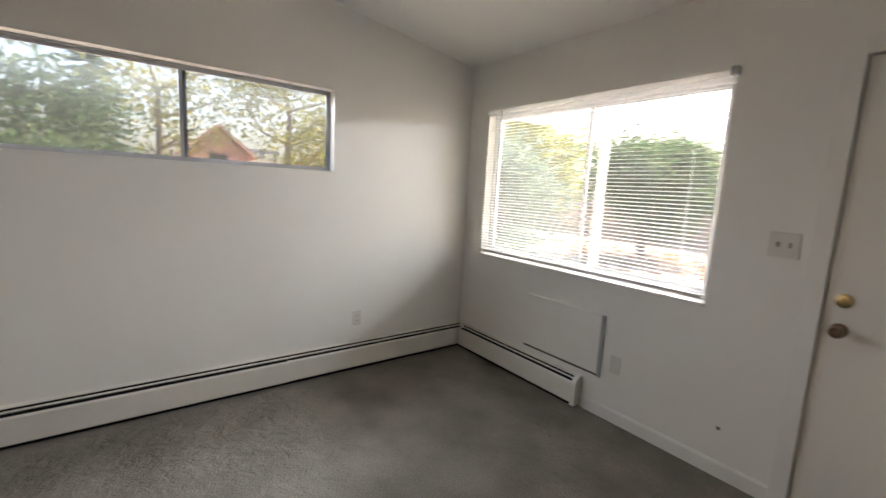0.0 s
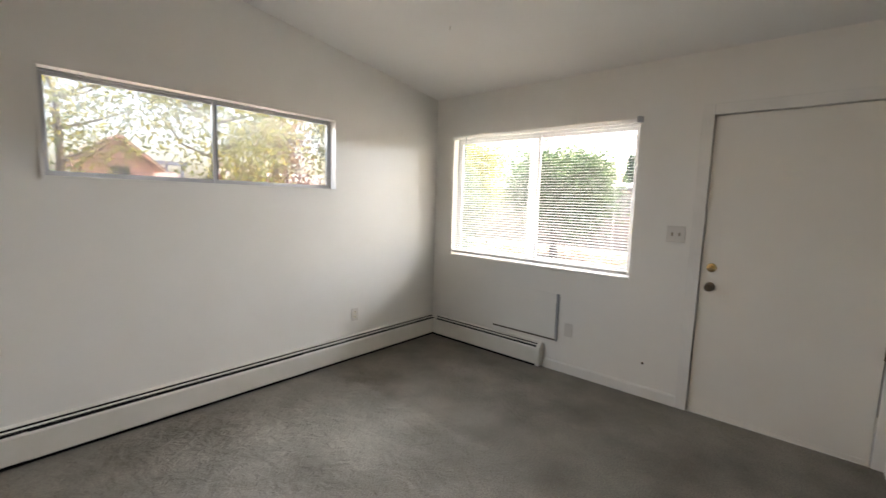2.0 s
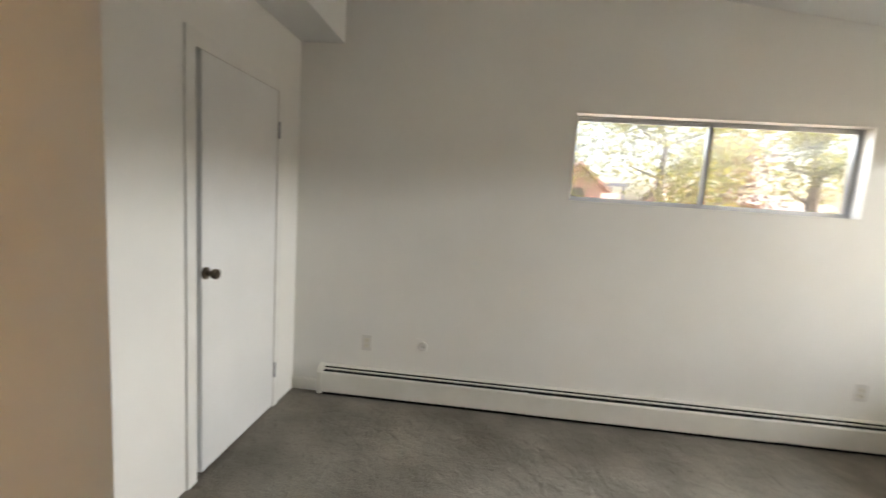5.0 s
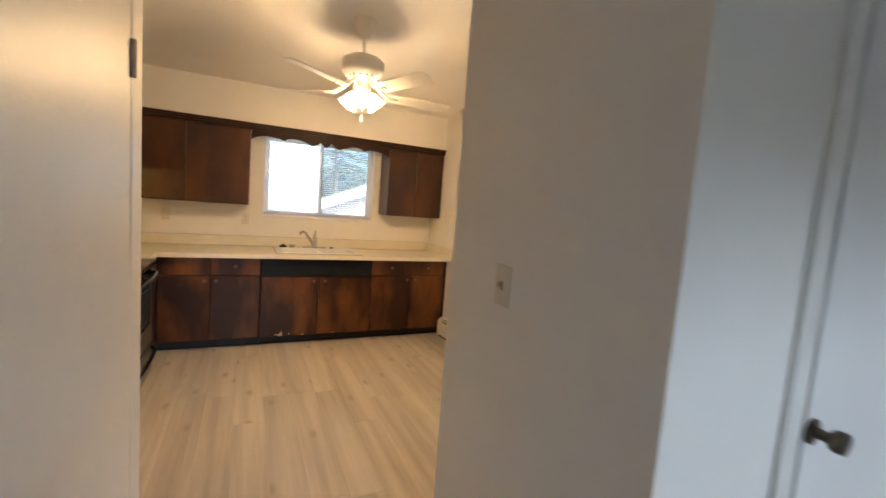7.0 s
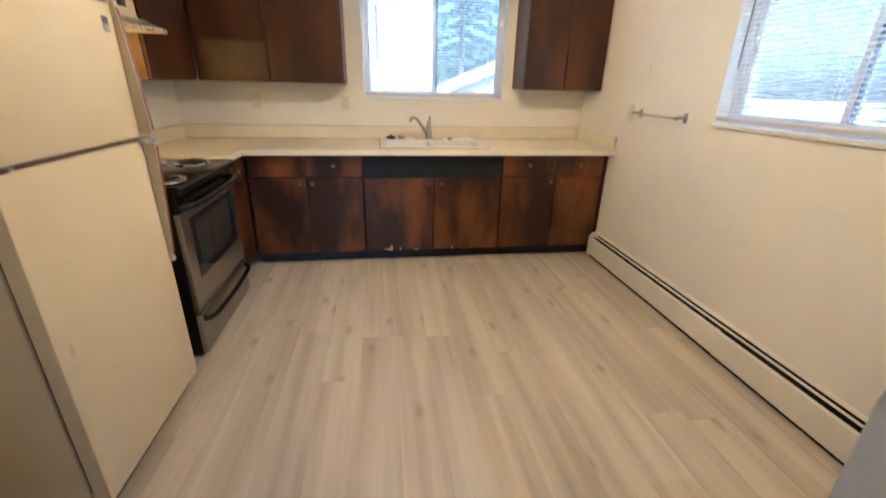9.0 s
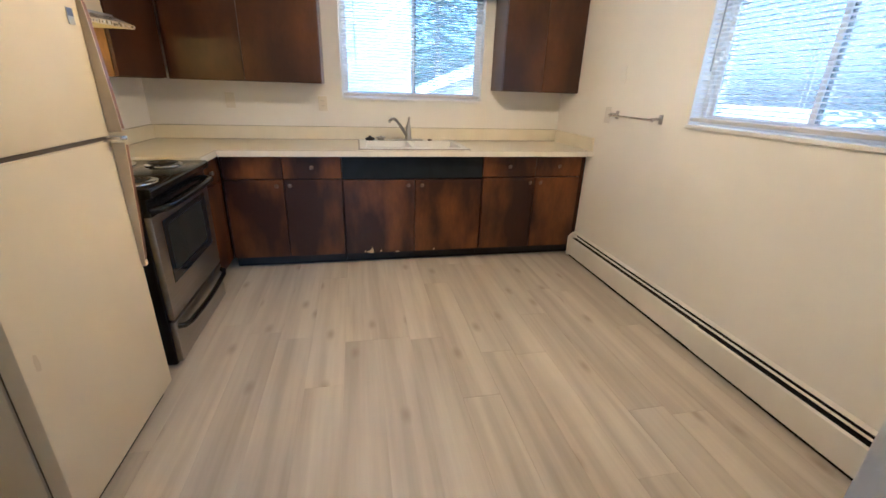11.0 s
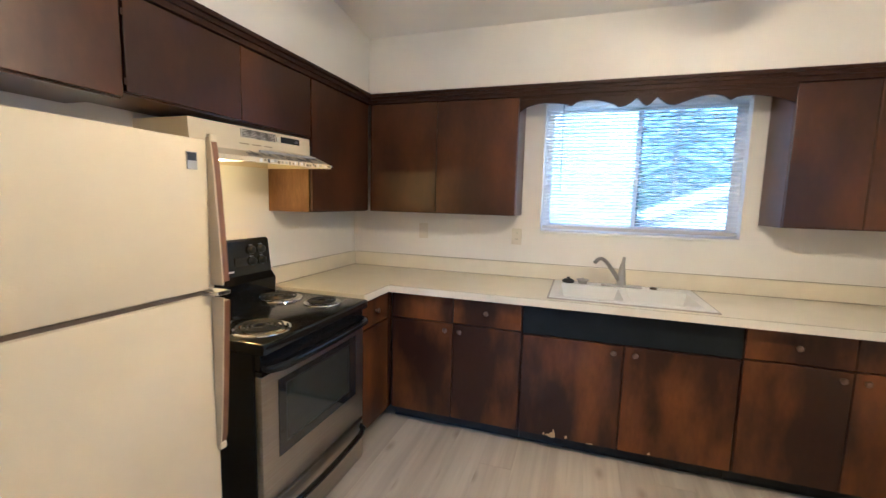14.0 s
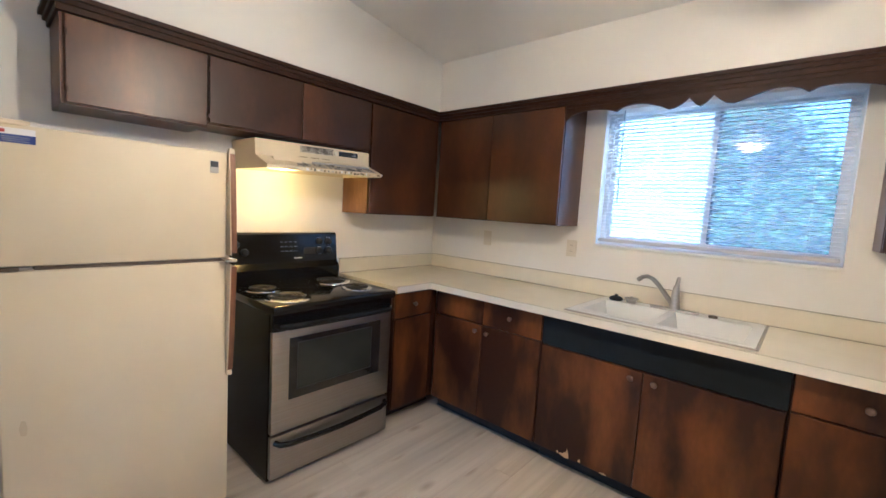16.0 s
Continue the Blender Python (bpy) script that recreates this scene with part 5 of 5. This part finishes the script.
part("print_lines", boxes(*[((-6.655, FF + 0.0010, 1.533 + k * 0.006), (-6.595, FF + 0.0014, 1.5345 + k * 0.006)) for k in range(3)]), GREY_P, sticker)
part("rust_spot", prism(bmesh.new(), [(-6.625, 0.600), (-6.612, 0.604), (-6.608, 0.630), (-6.614, 0.655), (-6.624, 0.650), (-6.628, 0.625)], "y", FF + 0.0002, FF + 0.0008), ALMOND_D, lower, "tan worn spot")

# ---------------------------------------------------------------- towel bar, ceiling fan
towel = thing("towel_bar", (-8.0, KN, 1.2), "dull metal towel bar on two wall posts", "towel bar")
for _x in (-8.325, -7.862):
    bm = boxes(((_x - 0.016, KN - 0.008, 1.175), (_x + 0.016, KN - 0.0005, 1.232)), bevel=0.003)
    tube(bm, [(_x, KN - 0.006, 1.205), (_x, KN - 0.04, 1.207), (_x, KN - 0.068, 1.200)], [0.009, 0.008, 0.013], 10)
    part("post", bm, BRUSHED, towel, "dull metal post", True)
part("bar", rod(bmesh.new(), (-8.325, KN - 0.066, 1.20), (-7.862, KN - 0.066, 1.20), 0.0065, segs=10), CHROME, towel, "dull metal rod")

fan = thing("ceiling_fan", (*FAN, 2.0), "cream five-blade ceiling fan with a lit glass light kit", "ceiling fan")
_cz = ceiling_z(FAN[0])
part("canopy", lathe(bmesh.new(), (*FAN, _cz + 0.008), (0, 0, -1), [(0.078, 0), (0.078, 0.03), (0.070, 0.085), (0.045, 0.118), (0.014, 0.128)], 28), FANBODY, fan, smooth=True)
part("downrod", rod(bmesh.new(), (*FAN, 2.465), (*FAN, _cz - 0.05), 0.012, segs=14), FANBODY, fan)
part("motor_housing", lathe(bmesh.new(), (*FAN, 2.310), (0, 0, 1), [(0.08, 0), (0.105, 0.012), (0.138, 0.040), (0.148, 0.070), (0.148, 0.125), (0.12, 0.150), (0.05, 0.165), (0.02, 0.175)], 36), FANBODY, fan, smooth=True)
part("vent_ring", boxes(*[((FAN[0] + 0.107 * math.cos(a) - 0.006, FAN[1] + 0.107 * math.sin(a) - 0.006, 2.318), (FAN[0] + 0.107 * math.cos(a) + 0.006, FAN[1] + 0.107 * math.sin(a) + 0.006, 2.332)) for a in (2 * math.pi * k / 16 for k in range(16))]), SLOT, fan)
for _k in range(5):
    a = radians(21 + 72 * _k)
    d, s = Vector((math.cos(a), math.sin(a), 0)), Vector((-math.sin(a), math.cos(a), 0))
    c = Vector((*FAN, 2.226))
    bm = bmesh.new()
    rows = []
    for r, w in ((0.20, 0.052), (0.24, 0.058), (0.40, 0.062), (0.60, 0.066), (0.66, 0.062), (0.68, 0.044)):
        rows.append([bm.verts.new(c + d * r + s * w * e + Vector((0, 0, z - e * w * 0.22))) for e, z in ((-1, 0), (1, 0), (1, 0.006), (-1, 0.006))])
    for p, q in zip(rows, rows[1:]):
        for k in range(4):
            bm.faces.new((p[k], p[(k + 1) % 4], q[(k + 1) % 4], q[k]))
    bm.faces.new(rows[0])
    bm.faces.new(rows[-1][::-1])
    bmesh.ops.recalc_face_normals(bm, faces=bm.faces)
    bl = part("blade", bm, BLADE, fan)
    bm = tube(bmesh.new(), [c + d * 0.075 + Vector((0, 0, 0.086)), c + d * 0.14 + Vector((0, 0, 0.03)), c + d * 0.20 + Vector((0, 0, -0.004)), c + d * 0.27 + Vector((0, 0, -0.004))], [0.012, 0.012, 0.014, 0.010], 8)
    part("blade_iron", bm, FANBODY, bl)
kit = part("light_kit", lathe(bmesh.new(), (*FAN, 2.210), (0, 0, 1), [(0.03, 0), (0.055, 0.02), (0.06, 0.05), (0.05, 0.08), (0.075, 0.10)], 24), FANBODY, fan, smooth=True)
for _a in (100, 220, 340):
    a = radians(_a)
    d = Vector((math.cos(a), math.sin(a), -1.15)).normalized()
    p = Vector((FAN[0] + 0.045 * math.cos(a), FAN[1] + 0.045 * math.sin(a), 2.240))
    m = Matrix.Translation(p) @ d.to_track_quat("Z", "Y").to_matrix().to_4x4()
    bm = bmesh.new()
    rings = []
    for r, h in ((0.024, 0.02), (0.036, 0.035), (0.047, 0.062), (0.051, 0.085), (0.056, 0.108), (0.067, 0.124)):
        rings.append([bm.verts.new(m @ Vector(((r + (0.006 * math.cos(6 * t) if h > 0.1 else 0)) * math.cos(t), (r + (0.006 * math.cos(6 * t) if h > 0.1 else 0)) * math.sin(t), h))) for t in (2 * math.pi * k / 36 for k in range(36))])
    for u, v in zip(rings, rings[1:]):
        for k in range(36):
            bm.faces.new((u[k], u[(k + 1) % 36], v[(k + 1) % 36], v[k]))
    part("glass_shade", bm, SHADE, kit, "lit scalloped glass shade", True)
bm = bmesh.new()
rod(bm, (FAN[0] + 0.03, FAN[1], 2.055), (FAN[0] + 0.03, FAN[1], 2.215), 0.0015, segs=6)
lathe(bm, (FAN[0] + 0.03, FAN[1], 2.057), (0, 0, -1), [(0.003, 0), (0.007, 0.012), (0.008, 0.03), (0.004, 0.038)], 12)
part("pull_chain", bm, PLATE, fan, "pull chain with a small tassel")

# ---------------------------------------------------------------- outdoors
solid("ground", slab((-90, -90, -0.40), (90, 90, -0.20), [(-9.3, 0.1, -3.5, 0.1)], "z"), GROUND, "leaf-strewn pale ground")
solid("pavement_porch", boxes(((0.16, -5.0, -0.22), (2.3, 1.6, -0.06))), CONCRETE, "pale concrete porch slab")
solid("pavement_yard", boxes(((2.3, -7.0, -0.21), (10.5, 9.0, -0.18))), CONCRETE, "pale concrete yard")

porch = thing("porch_roof", (1.2, -1.5, -0.06), "white porch canopy on slim posts", "porch")
part("canopy", boxes(((0.165, -4.6, 2.335), (2.06, 1.0, 2.45)), bevel=0.01), TRIM, porch)
for _y in (-0.03, -4.2):
    part("post", boxes(((1.95, _y - 0.04, -0.06), (2.03, _y + 0.04, 2.334)), bevel=0.004), TRIM, porch)


def tree(name, place, height, crown, leaves, leaf, label, seed, trunk_r=0.12, size=0.16, low=0.25, sparse=1.0, category="tree"):
    """A tapered trunk with limbs and a crown of small leaf clumps."""
    rnd = random.Random(seed)
    x, y = place
    z0 = -0.2
    root = thing(name, (x, y, z0), label, category)
    bm = bmesh.new()
    pts = [(x, y, z0)]
    for k in range(1, 7):
        pts.append((x + rnd.uniform(-0.08, 0.08) * k * 0.5, y + rnd.uniform(-0.08, 0.08) * k * 0.5, z0 + height * 0.88 * k / 6))
    tube(bm, pts, [trunk_r * (1.15 - k / 7) for k in range(7)], 8)
    tips = []
    for k in range(13):
        s = low + (0.92 - low) * rnd.random()
        i = min(5, int(s * 6 / 0.9))
        b = Vector(pts[i])
        a = rnd.uniform(0, 2 * math.pi)
        ln = crown * rnd.uniform(0.55, 1.0) * (1.15 - 0.55 * s)
        m = b + Vector((math.cos(a), math.sin(a), 0.35)) * ln * 0.5
        t = b + Vector((math.cos(a) * ln, math.sin(a) * ln, ln * rnd.uniform(0.15, 0.75)))
        tube(bm, [b, m, t], [trunk_r * 0.35, trunk_r * 0.22, trunk_r * 0.08], 6)
        tips += [m, t, (m + t) / 2]
    part("trunk", bm, BARK, root, smooth=True)
    verts, faces = [], []
    tips.append(Vector(pts[-1]))
    for _i in range(int(leaves * sparse * 3.2)):
        c = rnd.choice(tips)
        p = Vector((rnd.gauss(0, 1), rnd.gauss(0, 1), rnd.gauss(0, 0.8))) * crown * 0.20 + c
        if p.z < z0 + 0.25:
            continue
        u = Vector((rnd.gauss(0, 1), rnd.gauss(0, 1), rnd.gauss(0, 1))).normalized()
        v = u.orthogonal().normalized()
        v.rotate(Matrix.Rotation(rnd.uniform(0, 6.28), 3, u))
        w = u.cross(v)
        s = size * rnd.uniform(0.35, 0.85)
        n = len(verts)
        verts += [p - v * s, p + w * s * 0.45 + u * s * 0.1, p + v * s, p - w * s * 0.45 + u * s * 0.1]
        faces.append((n, n + 1, n + 2, n + 3))
    me = bpy.data.meshes.new("crown")
    me.from_pydata([tuple(v - root.location) for v in verts], [], faces)
    me.materials.append(leaf)
    ob = new("crown", me)
    ob.parent = root
    return root


def conifer(place, height, width, label, seed):
    rnd = random.Random(seed)
    x, y = place
    z0 = -0.2
    root = thing("conifer_tree", (x, y, z0), label, "tree", "evergreens in the yard")
    part("trunk", rod(bmesh.new(), (x, y, z0), (x, y, z0 + height), 0.16, 0.02, 10), BARK, root)
    verts, faces = [], []
    tiers = 26
    for k in range(tiers):
        s = k / tiers
        zz = 0.3 + (height - 0.3) * s
        rr = width * (1 - s) ** 0.85 * rnd.uniform(0.8, 1.1)
        for j in range(17):
            a = rnd.uniform(0, 6.28)
            for q in range(16):
                f = (q + rnd.random()) / 16
                p = Vector((math.cos(a) * rr * f, math.sin(a) * rr * f, zz - 0.28 * rr * f + rnd.uniform(-0.06, 0.06)))
                e = Vector((rnd.gauss(0, 1), rnd.gauss(0, 1), rnd.gauss(0, 0.4))).normalized() * rnd.uniform(0.10, 0.22)
                g = Vector((rnd.gauss(0, 1), rnd.gauss(0, 1), rnd.gauss(0, 1))).normalized() * 0.05
                n = len(verts)
                verts += [p - e, p + g, p + e, p - g]
                faces.append((n, n + 1, n + 2, n + 3))
    me = bpy.data.meshes.new("crown")
    me.from_pydata([tuple(v) for v in verts], [], faces)
    me.materials.append(NEEDLE)
    ob = new("crown", me)
    ob.parent = root
    return root


tree("shrub_tree", (8.4, 2.75), 3.1, 1.75, 5200, LEAF_G, "dense rounded green tree beyond the yard", 3, size=0.13, low=0.10)
tree("shrub_tree", (5.0, 4.6), 3.0, 1.7, 2200, LEAF_P, "pale green leafy shrub beside the porch", 5, size=0.13, low=0.08)
tree("shrub_tree", (10.5, 8.5), 5.0, 2.4, 3000, LEAF_Y, "yellowing tree behind the green one", 8, size=0.16)
tree("deciduous_tree", (-4.2, 9.0), 4.0, 2.0, 2400, LEAF_G, "green tree turning in autumn", 12, size=0.13, low=0.3)
tree("deciduous_tree", (-1.9, 10.4), 5.2, 2.2, 2000, LEAF_Y, "yellow autumn tree behind the house", 15, size=0.11, low=0.25, sparse=0.4)
tree("deciduous_tree", (0.9, 8.6), 5.8, 2.6, 3200, LEAF_Y, "yellow-green autumn tree with open branches", 17, size=0.10, low=0.22, sparse=0.8)
tree("deciduous_tree", (3.3, 10.2), 4.3, 1.5, 1100, LEAF_R, "russet autumn tree behind the yard", 21, size=0.13, low=0.25)
tree("deciduous_tree", (5.3, 9.5), 5.0, 1.5, 700, LEAF_Y, "tall thin tree with a brown trunk", 23, trunk_r=0.2, size=0.12, low=0.5)
tree("deciduous_tree", (-9.0, 8.0), 4.2, 2.0, 3000, LEAF_G, "leafy green tree standing north of the kitchen", 27, size=0.13, low=0.2)
tree("deciduous_tree", (-17.0, -4.8), 5.0, 2.2, 3200, LEAF_P, "pale green tree west of the kitchen", 31, size=0.14, low=0.12, sparse=0.3)
tree("deciduous_tree", (-23.5, -2.6), 6.5, 3.2, 3600, LEAF_G, "broad dark green tree beyond the garage", 33, trunk_r=0.2, size=0.26, low=0.15)
conifer((-24.5, 1.6), 11, 3.2, "tall dark spruce behind the garage", 41)
conifer((-24.0, 5.4), 12, 3.4, "tall dark spruce behind the garage", 42)
conifer((20.5, 4.5), 4.4, 1.0, "distant spruce over the roof", 44)
conifer((-3.5, 19.0), 8, 2.2, "dark spruce behind the yard", 45)
conifer((-13.5, 12.0), 8, 2.4, "dark spruce north-west of the kitchen", 46)


def house(place, size, wall_h, roof_h, along, wall, roof, label, windows=()):
    """A gabled building; along: the ridge's axis."""
    x, y = place
    w, d = size
    z0 = -0.2
    root = thing("house", (x, y, z0), label, "house", "neighbouring houses")
    part("wall", boxes(((x - w / 2, y - d / 2, z0), (x + w / 2, y + d / 2, z0 + wall_h))), wall, root)
    o, t = 0.3, 0.12
    z1 = z0 + wall_h
    if along == "y":
        pts = [(x - w / 2 - o, z1 - 0.12), (x, z1 + roof_h), (x + w / 2 + o, z1 - 0.12), (x + w / 2 + o, z1), (x, z1 + roof_h + t), (x - w / 2 - o, z1)]
        part("roof", prism(bmesh.new(), pts, "y", y - d / 2 - o, y + d / 2 + o), roof, root)
        part("gable", prism(bmesh.new(), [(x - w / 2, z1), (x + w / 2, z1), (x, z1 + roof_h - 0.02)], "y", y - d / 2, y + d / 2), wall, root)
    else:
        pts = [(y - d / 2 - o, z1 - 0.12), (y, z1 + roof_h), (y + d / 2 + o, z1 - 0.12), (y + d / 2 + o, z1), (y, z1 + roof_h + t), (y - d / 2 - o, z1)]
        part("roof", prism(bmesh.new(), pts, "x", x - w / 2 - o, x + w / 2 + o), roof, root)
        part("gable", prism(bmesh.new(), [(y - d / 2, z1), (y + d / 2, z1), (y, z1 + roof_h - 0.02)], "x", x - w / 2, x + w / 2), wall, root)
    for a, b in windows:
        part("window", boxes((a, b)), WINDOW_D, root)
    return root


house((-22.0, 3.0), (4.5, 5.4), 1.35, 1.05, "x", HOUSE, ROOF_W, "low garage with a pale sunlit roof")
house((17.5, 5.0), (5.0, 16.0), 2.40, 0.22, "y", HOUSE, ROOF_D, "low grey-brown house across the yard",
      [((14.96, 5.2, 0.9), (14.995, 6.4, 1.7))])
house((0.3, 16.5), (2.0, 2.4), 2.5, 1.0, "y", HOUSE_R, HOUSE_R, "red-brown house with a steep gable",
      [((0.0, 15.26, 1.5), (0.6, 15.295, 2.3))])
house((8.5, 19.0), (7.0, 4.0), 2.1, 0.7, "x", HOUSE_R, ROOF_D, "reddish house behind the russet tree", [((6.0, 16.96, 0.8), (7.2, 16.995, 1.6)), ((9.0, 16.96, 0.8), (10.2, 16.995, 1.6))])

shelter = thing("garden_shelter", (2.1, 18.0, -0.2), "white garden shelter with a blue-grey frame", "shelter")
part("panel", boxes(((1.15, 18.05, -0.2), (3.05, 18.10, 2.35))), TRIM, shelter)
part("top_beam", boxes(((0.95, 17.9, 2.62), (3.25, 18.2, 2.78)), bevel=0.01), FRAME_B, shelter)
for _x in (1.15, 1.75, 2.45, 3.05):
    part("post", boxes(((_x - 0.05, 17.95, -0.2 if _x in (1.15, 3.05) else 2.351), (_x + 0.05, 18.04, 2.619))), FRAME_B, shelter)

rail_fence = thing("yard_fence", (13.0, 4.0, -0.2), "weathered dark board fence across the yard", "fence")
_board = None
for _i in range(60):
    _y = -4.0 + _i * 0.27
    if _board is None:
        _board = part("board", boxes(((12.99, _y, -0.19), (13.02, _y + 0.26, 1.02))), FENCE, rail_fence)
    else:
        _ob = new("board", _board.data)
        _ob.parent = rail_fence
        _ob.location.y = _i * 0.27
for _z in (0.0, 0.5):
    part("rail", boxes(((13.021, -4.0, _z), (13.07, 12.2, _z + 0.09))), FENCE, rail_fence)
# fallen leaves below the tree
rnd = random.Random(7)
_v, _f = [], []
for _i in range(3500):
    _x, _y = rnd.gauss(8.8, 1.7), rnd.uniform(-3, 7)
    if not 5.5 < _x < 12.8:
        continue
    _a, _s = rnd.uniform(0, 6.28), rnd.uniform(0.05, 0.12)
    _k = len(_v)
    for _q in range(4):
        _v.append((_x + _s * math.cos(_a + _q * 1.57) * (0.6 if _q % 2 else 1), _y + _s * math.sin(_a + _q * 1.57) * (0.6 if _q % 2 else 1), -0.175 + rnd.uniform(0, 0.05)))
    _f.append((_k, _k + 1, _k + 2, _k + 3))
_me = bpy.data.meshes.new("fallen_leaves")
_me.from_pydata(_v, [], _f)
_me.materials.append(LITTER)
tagged(new("fallen_leaves", _me), "orange fallen leaves on the yard", "leaves", kind="stuff")

# ---------------------------------------------------------------- floor planks
PW, PL = 0.182, 1.22
rnd = random.Random(2)
_shared = {}
_y = S
while _y < KN - 0.01:
    _y1 = min(_y + PW, KN)
    _xa = KW - rnd.uniform(0, PL)
    while _xa < CX:
        a, b = max(_xa, KW), min(_xa + PL, CX)
        if (_y + _y1) / 2 > CY:
            b = min(b, -5.685)
        if b - a > 0.03:
            key = (round(b - a, 3), round(_y1 - _y, 3))
            if key not in _shared:
                bm = bmesh.new()
                L, W, g = b - a, _y1 - _y, 0.0001
                top = [bm.verts.new((u, v, 0.0)) for u, v in ((g + 0.0012, g + 0.0008), (L - g - 0.0012, g + 0.0008), (L - g - 0.0012, W - g - 0.0012), (g + 0.0012, W - g - 0.0012))]
                low = [bm.verts.new((u, v, -0.0012)) for u, v in ((g, g), (L - g, g), (L - g, W - g), (g, W - g))]
                bm.faces.new(top)
                for k in range(4):
                    bm.faces.new((low[k], low[(k + 1) % 4], top[(k + 1) % 4], top[k]))
                me = bpy.data.meshes.new("plank")
                bm.to_mesh(me)
                bm.free()
                me.materials.append(PLANK)
                _shared[key] = me
            ob = new("plank", _shared[key])
            ob.parent = floor_kitchen
            ob.location = (a, _y, 0.0)
        _xa += PL
    _y = _y1
